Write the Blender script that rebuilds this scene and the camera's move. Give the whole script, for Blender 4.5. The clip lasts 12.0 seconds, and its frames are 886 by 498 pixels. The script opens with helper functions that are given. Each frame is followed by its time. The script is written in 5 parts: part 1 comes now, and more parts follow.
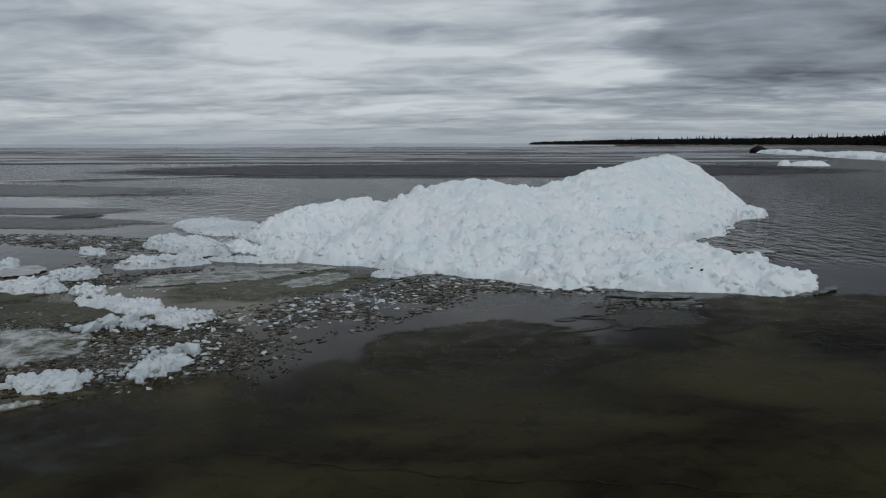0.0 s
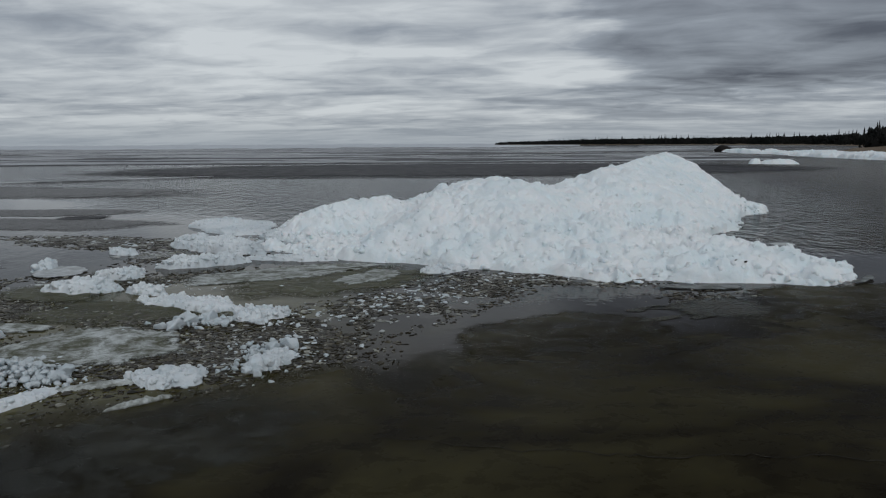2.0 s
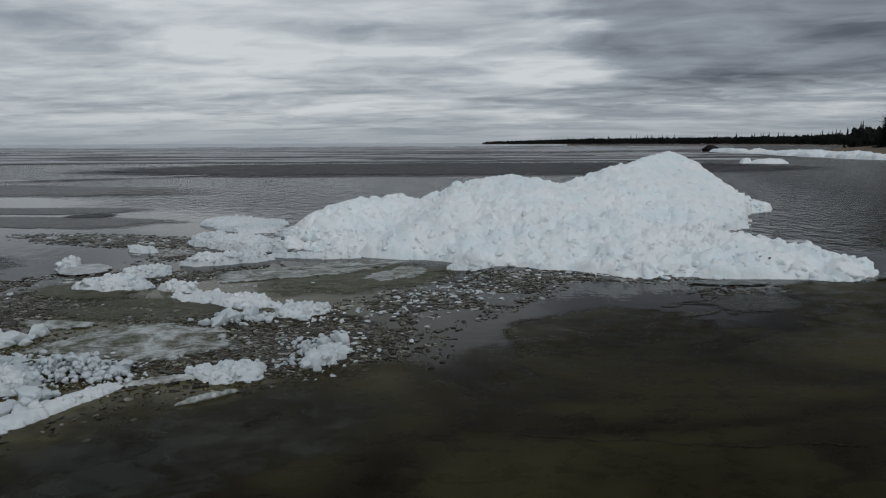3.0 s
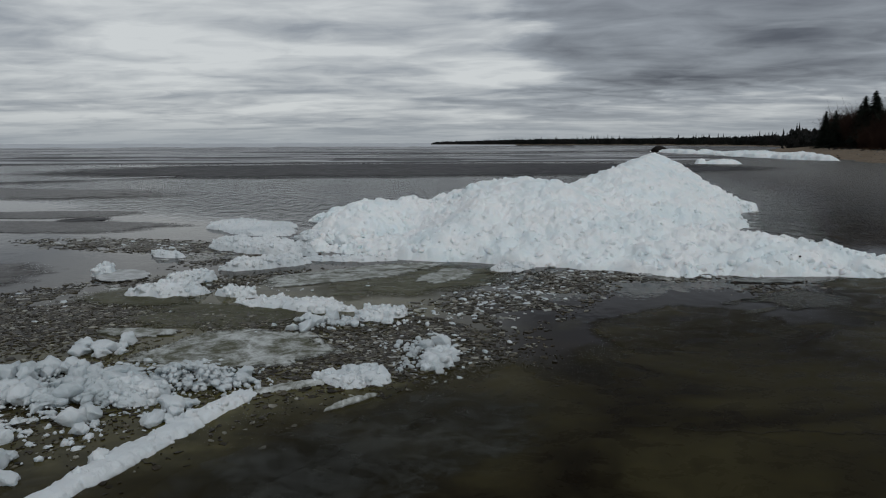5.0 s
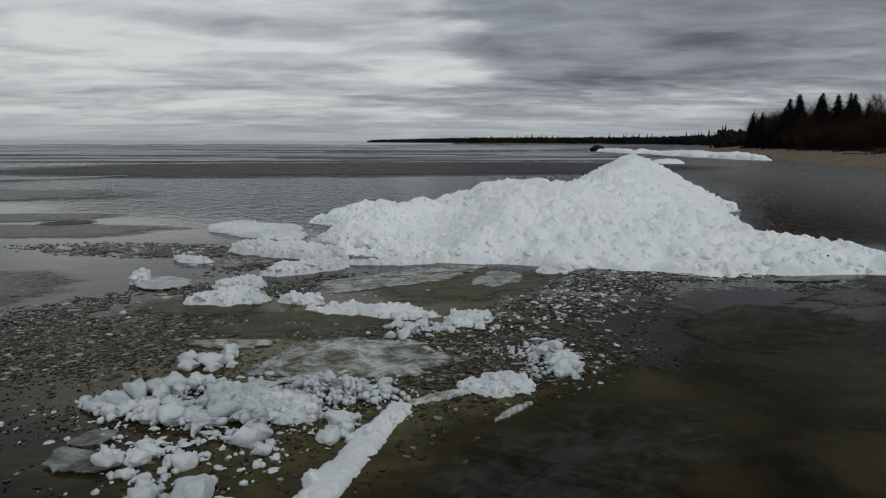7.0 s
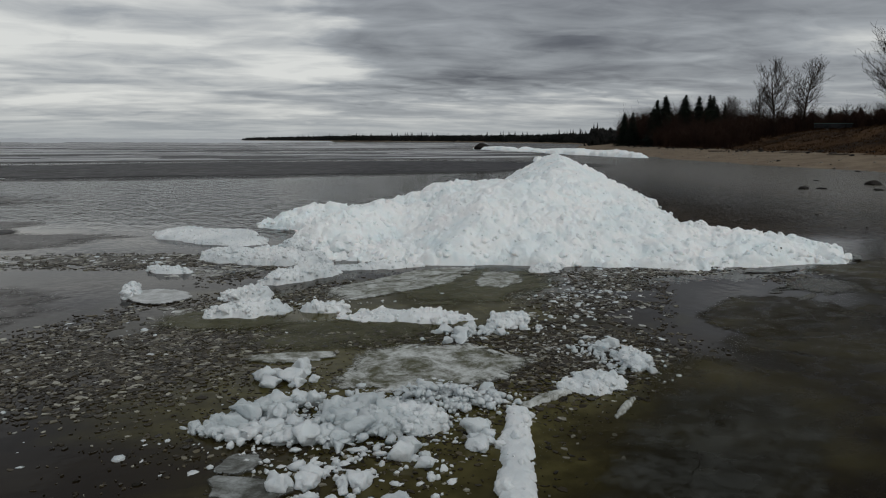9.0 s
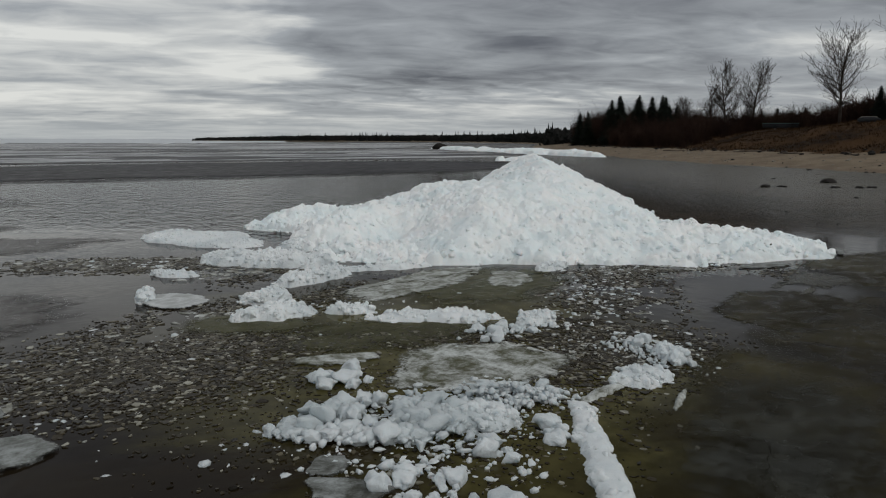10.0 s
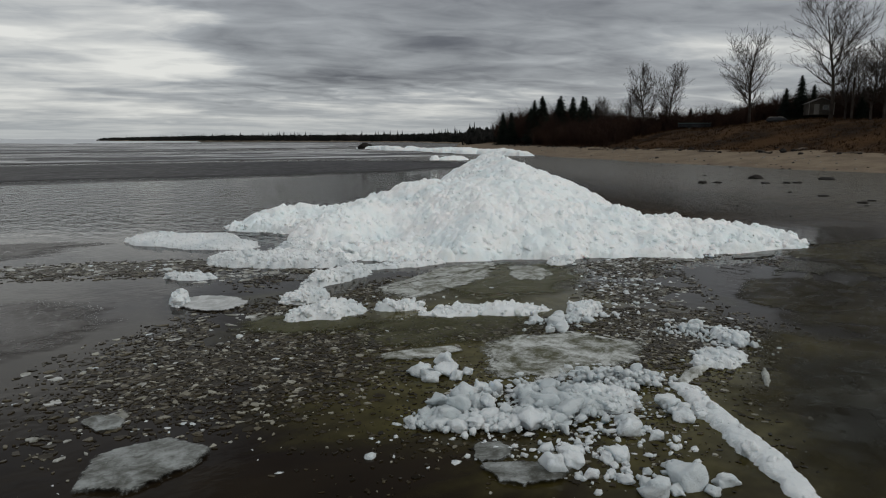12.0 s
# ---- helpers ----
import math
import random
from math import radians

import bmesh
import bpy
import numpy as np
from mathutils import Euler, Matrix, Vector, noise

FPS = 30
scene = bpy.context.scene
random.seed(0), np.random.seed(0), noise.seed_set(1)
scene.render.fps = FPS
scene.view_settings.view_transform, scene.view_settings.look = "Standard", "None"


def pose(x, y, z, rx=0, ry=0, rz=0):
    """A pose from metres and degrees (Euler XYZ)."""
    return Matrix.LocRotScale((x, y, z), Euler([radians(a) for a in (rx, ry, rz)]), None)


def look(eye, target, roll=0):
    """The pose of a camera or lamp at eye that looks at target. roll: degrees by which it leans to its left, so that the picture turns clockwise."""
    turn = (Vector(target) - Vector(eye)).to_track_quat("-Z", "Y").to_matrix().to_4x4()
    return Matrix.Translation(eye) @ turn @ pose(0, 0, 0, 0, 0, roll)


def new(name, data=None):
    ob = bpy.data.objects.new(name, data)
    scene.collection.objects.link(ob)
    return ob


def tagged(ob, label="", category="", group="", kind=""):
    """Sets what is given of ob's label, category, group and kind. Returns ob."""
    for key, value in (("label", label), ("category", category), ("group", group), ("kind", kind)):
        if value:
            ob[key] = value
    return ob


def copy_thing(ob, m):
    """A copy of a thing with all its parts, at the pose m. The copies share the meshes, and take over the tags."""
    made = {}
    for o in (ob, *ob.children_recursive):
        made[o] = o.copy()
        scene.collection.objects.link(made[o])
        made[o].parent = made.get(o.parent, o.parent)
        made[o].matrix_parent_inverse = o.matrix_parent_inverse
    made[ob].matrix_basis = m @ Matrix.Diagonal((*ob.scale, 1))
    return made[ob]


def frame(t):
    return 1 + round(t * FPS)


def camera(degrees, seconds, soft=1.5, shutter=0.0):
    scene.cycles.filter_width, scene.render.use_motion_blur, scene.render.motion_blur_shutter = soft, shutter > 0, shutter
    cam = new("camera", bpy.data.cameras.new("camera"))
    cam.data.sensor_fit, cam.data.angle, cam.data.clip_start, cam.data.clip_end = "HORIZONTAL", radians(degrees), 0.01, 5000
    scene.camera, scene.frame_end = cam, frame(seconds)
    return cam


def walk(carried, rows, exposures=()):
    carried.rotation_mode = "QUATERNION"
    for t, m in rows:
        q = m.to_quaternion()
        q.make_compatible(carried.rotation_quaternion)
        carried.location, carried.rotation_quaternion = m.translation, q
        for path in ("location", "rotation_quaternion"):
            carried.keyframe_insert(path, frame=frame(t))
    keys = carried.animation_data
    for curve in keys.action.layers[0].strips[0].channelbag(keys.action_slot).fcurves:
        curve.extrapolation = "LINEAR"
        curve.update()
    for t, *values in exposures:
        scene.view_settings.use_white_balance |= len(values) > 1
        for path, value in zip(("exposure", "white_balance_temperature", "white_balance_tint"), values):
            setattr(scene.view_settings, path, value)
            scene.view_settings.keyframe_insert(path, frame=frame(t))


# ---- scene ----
cam = camera(65.4, 12.0, 1.15)
PATH = [
    (0, (0.241, 0.027, 1.999), (0.279, 2.003, 1.696), -0.1),
    (0.5, (-0.082, -0.008, 2.006), (-0.044, 1.969, 1.703), -0.2),
    (1, (-0.41, -0.024, 2.0), (-0.346, 1.951, 1.698), -0.1),
    (1.5, (-0.702, -0.058, 1.986), (-0.597, 1.916, 1.683), -0.2),
    (2, (-1.019, -0.089, 1.958), (-0.883, 1.883, 1.656), -0.3),
    (2.5, (-1.323, -0.108, 1.959), (-1.165, 1.862, 1.657), -0.3),
    (3, (-1.636, -0.11, 1.935), (-1.462, 1.859, 1.631), -0.2),
    (5, (-3.124, -0.052, 1.989), (-2.803, 1.899, 1.685), -0.1),
    (5.5, (-3.547, 0.014, 2.015), (-3.199, 1.96, 1.709), 0.0),
    (6, (-3.95, 0.108, 2.032), (-3.575, 2.048, 1.724), 0.1),
    (6.5, (-4.38, 0.223, 2.038), (-3.942, 2.15, 1.729), 0.2),
    (7, (-4.82, 0.362, 2.055), (-4.316, 2.273, 1.746), 0.2),
    (9, (-6.574, 0.893, 2.143), (-5.747, 2.687, 1.829), 0.2),
    (9.5, (-6.983, 1.048, 2.151), (-6.086, 2.808, 1.838), 0.2),
    (10, (-7.394, 1.194, 2.163), (-6.452, 2.929, 1.849), 0.1),
    (10.5, (-7.781, 1.349, 2.153), (-6.787, 3.055, 1.84), 0.1),
    (11, (-8.16, 1.512, 2.151), (-7.101, 3.179, 1.836), 0.1),
    (11.5, (-8.513, 1.693, 2.152), (-7.406, 3.328, 1.837), 0.0),
    (12, (-8.864, 1.877, 2.144), (-7.726, 3.491, 1.829), -0.0),
]
walk(cam, [(t, look(eye, target, roll)) for t, eye, target, roll in PATH],
     exposures=[(0, -0.28, 6060, 8), (6, -0.26, 6320, 8), (12, 0.0, 6640, 8)])

# ---- light and sky ----
SUN_DIR = Vector((0.22, -0.62, 0.90)).normalized()
EL, AZ = math.asin(SUN_DIR.z), math.atan2(SUN_DIR.x, SUN_DIR.y)


def node(nt, kind, inputs=(), **props):
    """A node with its properties set and its inputs given as values or as links."""
    n = nt.nodes.new(kind)
    for k, v in props.items():
        setattr(n, k, v)
    for k, v in dict(inputs).items():
        if isinstance(v, bpy.types.NodeSocket):
            nt.links.new(v, n.inputs[k])
        else:
            n.inputs[k].default_value = v
    return n


def math_node(nt, op, a, b=0.0, clamp=False):
    return node(nt, "ShaderNodeMath", {0: a, 1: b}, operation=op, use_clamp=clamp).outputs[0]


def mapped(nt, v, a, b, c=0.0, d=1.0, smooth=True):
    return node(nt, "ShaderNodeMapRange", {0: v, 1: a, 2: b, 3: c, 4: d},
                interpolation_type="SMOOTHSTEP" if smooth else "LINEAR").outputs[0]


def mixed(nt, fac, a, b):
    n = node(nt, "ShaderNodeMix", data_type="RGBA")
    for k, v in ((0, fac), (6, a), (7, b)):
        if isinstance(v, bpy.types.NodeSocket):
            nt.links.new(v, n.inputs[k])
        else:
            n.inputs[k].default_value = v if k == 0 else (*v, 1)
    return n.outputs[2]


def noise_node(nt, vec, scale, detail=4.0, rough=0.55, distort=0.0):
    return node(nt, "ShaderNodeTexNoise", {"Vector": vec, "Scale": scale, "Detail": detail, "Roughness": rough,
                                           "Distortion": distort}).outputs[0]


def scaled(nt, vec, s):
    return node(nt, "ShaderNodeVectorMath", {0: vec, 1: s}, operation="MULTIPLY").outputs[0]


world = bpy.data.worlds.new("overcast")
scene.world = world
world.use_nodes = True
nt = world.node_tree
nt.nodes.clear()
way = node(nt, "ShaderNodeTexCoord").outputs["Generated"]
xyz = node(nt, "ShaderNodeSeparateXYZ", {0: way})
up = math_node(nt, "MAXIMUM", xyz.outputs[2], 0.0)
down = math_node(nt, "ADD", up, 0.085)
plane = node(nt, "ShaderNodeCombineXYZ", {0: math_node(nt, "DIVIDE", xyz.outputs[0], down),
                                          1: math_node(nt, "DIVIDE", xyz.outputs[1], down), 2: 0.0}).outputs[0]
plane = node(nt, "ShaderNodeVectorRotate", {"Vector": plane, "Angle": radians(16)}, rotation_type="Z_AXIS").outputs[0]
# layers of cloud lying in long rows: broad banks, rolls and ragged streaks
bank = noise_node(nt, scaled(nt, plane, (0.18, 0.22, 1)), 1.0, 2.0, 0.5, 0.3)
roll = noise_node(nt, scaled(nt, plane, (0.62, 1.0, 1)), 1.0, 6.0, 0.5, 0.6)
wisp = noise_node(nt, scaled(nt, plane, (2.2, 2.9, 1)), 1.0, 5.0, 0.55, 0.7)
cloud = math_node(nt, "ADD", math_node(nt, "MULTIPLY", bank, 0.75), math_node(nt, "MULTIPLY", roll, 1.2))
cloud = math_node(nt, "ADD", cloud, math_node(nt, "MULTIPLY", wisp, 0.56))
# thinner cloud towards the bright quarter of the sky
glow = node(nt, "ShaderNodeVectorMath", {0: way, 1: Vector((0.05, 0.99, 0.09)).normalized()}, operation="DOT_PRODUCT").outputs["Value"]
glow = mapped(nt, glow, 0.78, 1.0)
thick = math_node(nt, "ADD", math_node(nt, "ADD", cloud, -0.715), math_node(nt, "MULTIPLY", glow, -0.26))
# mostly unseen darkening overhead, added to dim what the near water reflects
thick = math_node(nt, "ADD", thick, mapped(nt, xyz.outputs[2], 0.16, 0.5, 0.0, 0.42))
# a heavier bank stands over the land to the east, its ragged edge towards the lake
level = math_node(nt, "SQRT", math_node(nt, "ADD", math_node(nt, "MULTIPLY", xyz.outputs[0], xyz.outputs[0]), math_node(nt, "MULTIPLY", xyz.outputs[1], xyz.outputs[1])))
side = math_node(nt, "DIVIDE", xyz.outputs[0], level)
ragged = math_node(nt, "ADD", side, math_node(nt, "MULTIPLY", math_node(nt, "ADD", roll, -0.5), 0.35))
east = math_node(nt, "MULTIPLY", mapped(nt, ragged, 0.22, 0.33, -0.04, 0.29), mapped(nt, math_node(nt, "ADD", xyz.outputs[2], math_node(nt, "MULTIPLY", math_node(nt, "ADD", wisp, -0.5), 0.05)), 0.045, 0.09))
east = math_node(nt, "MULTIPLY", east, mapped(nt, side, 0.55, 0.80, 1.0, -0.2))
thick = math_node(nt, "ADD", thick, east)
thick = math_node(nt, "ADD", thick, mapped(nt, side, -0.45, 0.0, -0.11, 0.0))
shade = node(nt, "ShaderNodeValToRGB", {0: thick})
ramp = shade.color_ramp
ramp.elements[0].position, ramp.elements[0].color = 0.06, (0.76, 0.765, 0.755, 1)
ramp.elements[1].position, ramp.elements[1].color = 0.95, (0.115, 0.12, 0.14, 1)
mid = ramp.elements.new(0.46)
mid.color = (0.37, 0.39, 0.42, 1)
# near the horizon the layers run together into pale haze
haze = mapped(nt, xyz.outputs[2], 0.0, 0.05, 1.0, 0.0)
hazed = mixed(nt, math_node(nt, "MULTIPLY", haze, 0.7), shade.outputs[0], (0.37, 0.40, 0.43))
sky = node(nt, "ShaderNodeTexSky", sky_type="NISHITA", sun_disc=False, sun_elevation=EL, sun_rotation=AZ)
dim = node(nt, "ShaderNodeVectorMath", {0: sky.outputs[0], 1: (0.08, 0.08, 0.08)}, operation="MULTIPLY").outputs[0]
total = node(nt, "ShaderNodeMix", {0: 0.94}, data_type="RGBA")
nt.links.new(dim, total.inputs[6])
nt.links.new(hazed, total.inputs[7])
back = node(nt, "ShaderNodeBackground", {"Color": total.outputs[2], "Strength": 1.0})
out = node(nt, "ShaderNodeOutputWorld", {0: back.outputs[0]})

# very wide lamp added for brighter cloud behind the camera; brightens the ice
sun = new("sun", bpy.data.lights.new("sun", "SUN"))
sun.data.energy, sun.data.angle, sun.data.color = 1.5, radians(110), (1.0, 0.97, 0.93)
sun.matrix_world = look(SUN_DIR * 50, (0, 0, 0))


# ---- materials ----
def material(name, rough=0.6, spec=0.5, ior=1.45, metal=0.0):
    m = bpy.data.materials.new(name)
    m.use_nodes = True
    b = m.node_tree.nodes["Principled BSDF"]
    b.inputs["Roughness"].default_value = rough
    b.inputs["Specular IOR Level"].default_value = spec
    b.inputs["IOR"].default_value = ior
    b.inputs["Metallic"].default_value = metal
    return m, m.node_tree, b


def place(nt):
    return node(nt, "ShaderNodeNewGeometry").outputs["Position"]


def bump(nt, b, height, strength, distance):
    n = node(nt, "ShaderNodeBump", {"Height": height, "Strength": strength, "Distance": distance})
    nt.links.new(n.outputs[0], b.inputs["Normal"])


def speckled(name, a, b_, scale, rough=0.8, bump_scale=40.0, bump_depth=0.01, c=None, spec=0.12, objects=False):
    """A rough natural surface: two colours in patches, a third in fine grain, and relief."""
    m, nt, b = material(name, rough, spec)
    p = place(nt)
    big = noise_node(nt, p, scale, 4, 0.6)
    fine = noise_node(nt, p, scale * 9, 4, 0.65)
    col = mixed(nt, mapped(nt, big, 0.35, 0.65), a, b_)
    col = mixed(nt, mapped(nt, fine, 0.5, 0.72, 0, 0.6), col, c or tuple(0.5 * v for v in a))
    if objects:
        r = node(nt, "ShaderNodeObjectInfo").outputs["Random"]
        col = mixed(nt, math_node(nt, "MULTIPLY", r, 0.45), col, b_)
    nt.links.new(col, b.inputs["Base Color"])
    bump(nt, b, noise_node(nt, p, bump_scale, 5, 0.65), 0.8, bump_depth)
    return m


def white_ice(name, a=(0.80, 0.86, 0.875), b_=(0.66, 0.75, 0.775), dirt=0.25, glow_in=0.0):
    """Candled, granular ice: white grains, bluish where it is dense, faint silt."""
    m, nt, b = material(name, 0.55, 0.35, 1.31)
    p = place(nt)
    big = noise_node(nt, p, 1.1, 4, 0.6)
    grain = noise_node(nt, p, 38, 4, 0.7)
    cells = node(nt, "ShaderNodeTexVoronoi", {"Vector": p, "Scale": 14.0, "Smoothness": 0.6}, feature="SMOOTH_F1").outputs["Distance"]
    col = mixed(nt, mapped(nt, big, 0.35, 0.7), a, b_)
    col = mixed(nt, mapped(nt, grain, 0.55, 0.8, 0, 0.24), col, (0.50, 0.59, 0.64))
    col = mixed(nt, mapped(nt, noise_node(nt, p, 2.7, 5, 0.7), 0.58, 0.78, 0, dirt), col, (0.42, 0.41, 0.36))
    nt.links.new(col, b.inputs["Base Color"])
    b.inputs["Subsurface Weight"].default_value = glow_in
    b.inputs["Subsurface Radius"].default_value = (0.8, 1.0, 1.1)
    b.inputs["Subsurface Scale"].default_value = 0.04
    h = math_node(nt, "ADD", math_node(nt, "MULTIPLY", cells, -0.55), math_node(nt, "MULTIPLY", grain, 0.75))
    coarse = noise_node(nt, p, 11.0, 3, 0.6)
    h = math_node(nt, "ADD", h, math_node(nt, "MULTIPLY", coarse, 0.6))
    bump(nt, b, h, 0.75, 0.022)
    return m


M_PILE = white_ice("pile_ice", (0.90, 0.935, 0.945), (0.80, 0.89, 0.92), 0.10, glow_in=0.15)
M_CHUNK = white_ice("chunk_ice", (0.87, 0.91, 0.925), (0.77, 0.84, 0.865), 0.12, 0.5)
M_BLOCK = white_ice("block_ice", (0.69, 0.74, 0.765), (0.50, 0.56, 0.585), 0.3, 0.15)
M_SNOW = white_ice("snow_ice", (0.78, 0.825, 0.845), (0.62, 0.68, 0.71), 0.25, 0.15)


def clear_ice(name, base, cloud, amount, rough=0.12, scale=2.0, stretch=(1, 1, 1), spec=0.25, melt=0.0, body=1.0, swirl=0.6, fine=0.3):
    """Thin wet ice: dark water seen through it, with milky cloud; melt: how far its rim thins out to nothing."""
    m, nt, b = material(name, rough, spec, 1.31)
    p = scaled(nt, place(nt), stretch)
    n1 = noise_node(nt, p, scale, 6, 0.6, swirl)
    n2 = noise_node(nt, p, scale * 7, 5, 0.7, 0.5 * swirl)
    f = math_node(nt, "ADD", math_node(nt, "MULTIPLY", n1, 1 - fine), math_node(nt, "MULTIPLY", n2, fine))
    f = mapped(nt, f, 0.36, 0.68, 0, amount)
    nt.links.new(mixed(nt, f, base, cloud), b.inputs["Base Color"])
    nt.links.new(mapped(nt, n2, 0.3, 0.7, rough * 0.7, rough * 1.8), b.inputs["Roughness"])
    bump(nt, b, n2, 0.3, 0.006)
    if melt:
        rim = node(nt, "ShaderNodeAttribute", attribute_name="rim").outputs["Fac"]
        wob = math_node(nt, "ADD", rim, math_node(nt, "MULTIPLY", math_node(nt, "ADD", f, -0.3), -0.9 * melt))
        solid = mapped(nt, wob, 0.95 - 1.0 * melt, 0.98, body, 0.0)
        nt.links.new(solid, b.inputs["Alpha"])
    return m


M_SHEET = clear_ice("dark_sheet_ice", (0.0085, 0.0060, 0.0022), (0.052, 0.046, 0.020), 0.9, 0.26, 0.42, (1, 1.35, 1), 0.05, 0.4, 1.0, 0.8, 0.25)
M_GREYSHEET = clear_ice("grey_sheet_ice", (0.060, 0.056, 0.052), (0.135, 0.132, 0.128), 0.8, 0.3, 1.2, (1, 1.5, 1), 0.2, 0.7)
M_SLAB = clear_ice("milky_slab_ice", (0.075, 0.076, 0.042), (0.58, 0.615, 0.61), 1.12, 0.45, 2.4, (1.1, 1.3, 1), 0.06, 0.5, 0.95, 1.6, 0.4)
M_GREYSLAB = clear_ice("grey_slab_ice", (0.070, 0.072, 0.062), (0.36, 0.39, 0.39), 1.0, 0.4, 3.0, (1, 1.2, 1), 0.1, 0.3, 0.92, 1.5, 0.4)
M_PALE = clear_ice("pale_floe_ice", (0.34, 0.36, 0.36), (0.64, 0.67, 0.68), 1.0, 0.5, 3.0, (1, 1.1, 1), 0.1, 0.2, 1.0, 1.4, 0.4)
M_CLOUDY = clear_ice("cloudy_thin_ice", (0.012, 0.011, 0.006), (0.105, 0.113, 0.106), 0.8, 0.3, 1.7, (1, 1.15, 1), 0.06, 0.95, 0.5, 1.5, 0.42)
M_WEED = clear_ice("dark_olive_ice", (0.012, 0.010, 0.003), (0.045, 0.040, 0.014), 0.7, 0.2, 2.0, (1, 2.2, 1), 0.15, 0.8, 0.95)
M_OLIVE = clear_ice("olive_sheet_ice", (0.044, 0.043, 0.016), (0.108, 0.108, 0.060), 0.7, 0.3, 1.3, (1, 1.4, 1), 0.12, 0.95, 0.9, 1.5, 0.35)
M_LEAD = clear_ice("new_dark_ice", (0.045, 0.045, 0.047), (0.10, 0.10, 0.103), 0.7, 0.45, 0.15, (1, 3, 1), 0.07, 0.7)


def brash_mat():
    """Thin ice scraps, wet and dark to milky, one tone to each scrap."""
    m, nt, b = material("brash_ice", 0.3, 0.2, 1.31)
    r = node(nt, "ShaderNodeNewGeometry").outputs["Random Per Island"]
    s = node(nt, "ShaderNodeValToRGB", {0: r})
    e = s.color_ramp.elements
    e[0].position, e[0].color = 0.0, (0.011, 0.009, 0.005, 1)
    e[1].position, e[1].color = 1.0, (0.36, 0.36, 0.31, 1)
    k = e.new(0.62)
    k.color = (0.035, 0.028, 0.016, 1)
    k = e.new(0.86)
    k.color = (0.100, 0.088, 0.058, 1)
    nt.links.new(s.outputs[0], b.inputs["Base Color"])
    bump(nt, b, noise_node(nt, place(nt), 30, 4, 0.6), 0.4, 0.008)
    return m


M_BRASH = brash_mat()
M_SCRAP = clear_ice("pale_scrap_ice", (0.16, 0.16, 0.13), (0.62, 0.65, 0.65), 1.0, 0.45, 4.0, (1, 1, 1), 0.2)


def water_mat():
    """Shallow brown lake water over silt: still near the ice, ruffled by wind farther out."""
    m, nt, b = material("lake_water", 0.04, 0.15, 1.333)
    p = place(nt)
    s = node(nt, "ShaderNodeSeparateXYZ", {0: p})
    bed = noise_node(nt, scaled(nt, p, (1, 1.5, 1)), 0.55, 4, 0.55, 0.8)
    fine = noise_node(nt, p, 5.0, 4, 0.6)
    col = mixed(nt, mapped(nt, bed, 0.36, 0.66), (0.009, 0.0055, 0.0027), (0.019, 0.0135, 0.0065))
    col = mixed(nt, mapped(nt, fine, 0.4, 0.75, 0, 0.35), col, (0.013, 0.010, 0.005))
    # an olive shoal lies under the grounded ice
    sx = math_node(nt, "MULTIPLY", math_node(nt, "ADD", s.outputs[0], 3.9), 0.34)
    sy = math_node(nt, "MULTIPLY", math_node(nt, "ADD", s.outputs[1], -7.3), 0.25)
    far = math_node(nt, "SQRT", math_node(nt, "ADD", math_node(nt, "MULTIPLY", sx, sx), math_node(nt, "MULTIPLY", sy, sy)))
    far = math_node(nt, "ADD", far, math_node(nt, "MULTIPLY", math_node(nt, "ADD", bed, -0.5), 1.3))
    silt = mixed(nt, mapped(nt, fine, 0.35, 0.7), (0.054, 0.049, 0.012), (0.096, 0.086, 0.028))
    col = mixed(nt, mapped(nt, far, 0.45, 1.1, 0.95, 0.0), col, silt)
    # pale sand shows through towards the beach
    bay = math_node(nt, "ADD", s.outputs[0], math_node(nt, "MULTIPLY", s.outputs[1], -0.35))
    col = mixed(nt, mapped(nt, math_node(nt, "ADD", bay, math_node(nt, "MULTIPLY", bed, 4.0)), 3.0, 18.0, 0, 0.95), col, (0.098, 0.093, 0.076))
    nt.links.new(col, b.inputs["Base Color"])
    # wind mask: grows with distance from the sheltered water among the ice
    wob = noise_node(nt, p, 0.16, 3, 0.5)
    d = math_node(nt, "ADD", s.outputs[1], math_node(nt, "MINIMUM", math_node(nt, "MULTIPLY", s.outputs[0], 1.05), math_node(nt, "MULTIPLY", s.outputs[0], 0.3)))
    d = math_node(nt, "ADD", d, math_node(nt, "MULTIPLY", wob, 9.0))
    wind = math_node(nt, "MULTIPLY", mapped(nt, d, 15.5, 24.0), mapped(nt, bay, 1.0, 14.0, 1.0, 0.3))
    r1 = noise_node(nt, scaled(nt, p, (3.4, 1.5, 1)), 1.0, 2.0, 0.5, 0.4)
    r2 = noise_node(nt, scaled(nt, p, (1, 1.5, 1)), 6.0, 2, 0.5)
    h = math_node(nt, "ADD", r1, math_node(nt, "MULTIPLY", r2, 0.35))
    n = node(nt, "ShaderNodeBump", {"Height": h, "Distance": 1.2,
                                    "Strength": math_node(nt, "ADD", math_node(nt, "MULTIPLY", wind, 1.0), 0.01)})
    nt.links.new(n.outputs[0], b.inputs["Normal"])
    nt.links.new(mapped(nt, bay, 0.0, 9.0, 0.035, 0.26), b.inputs["Roughness"])
    return m


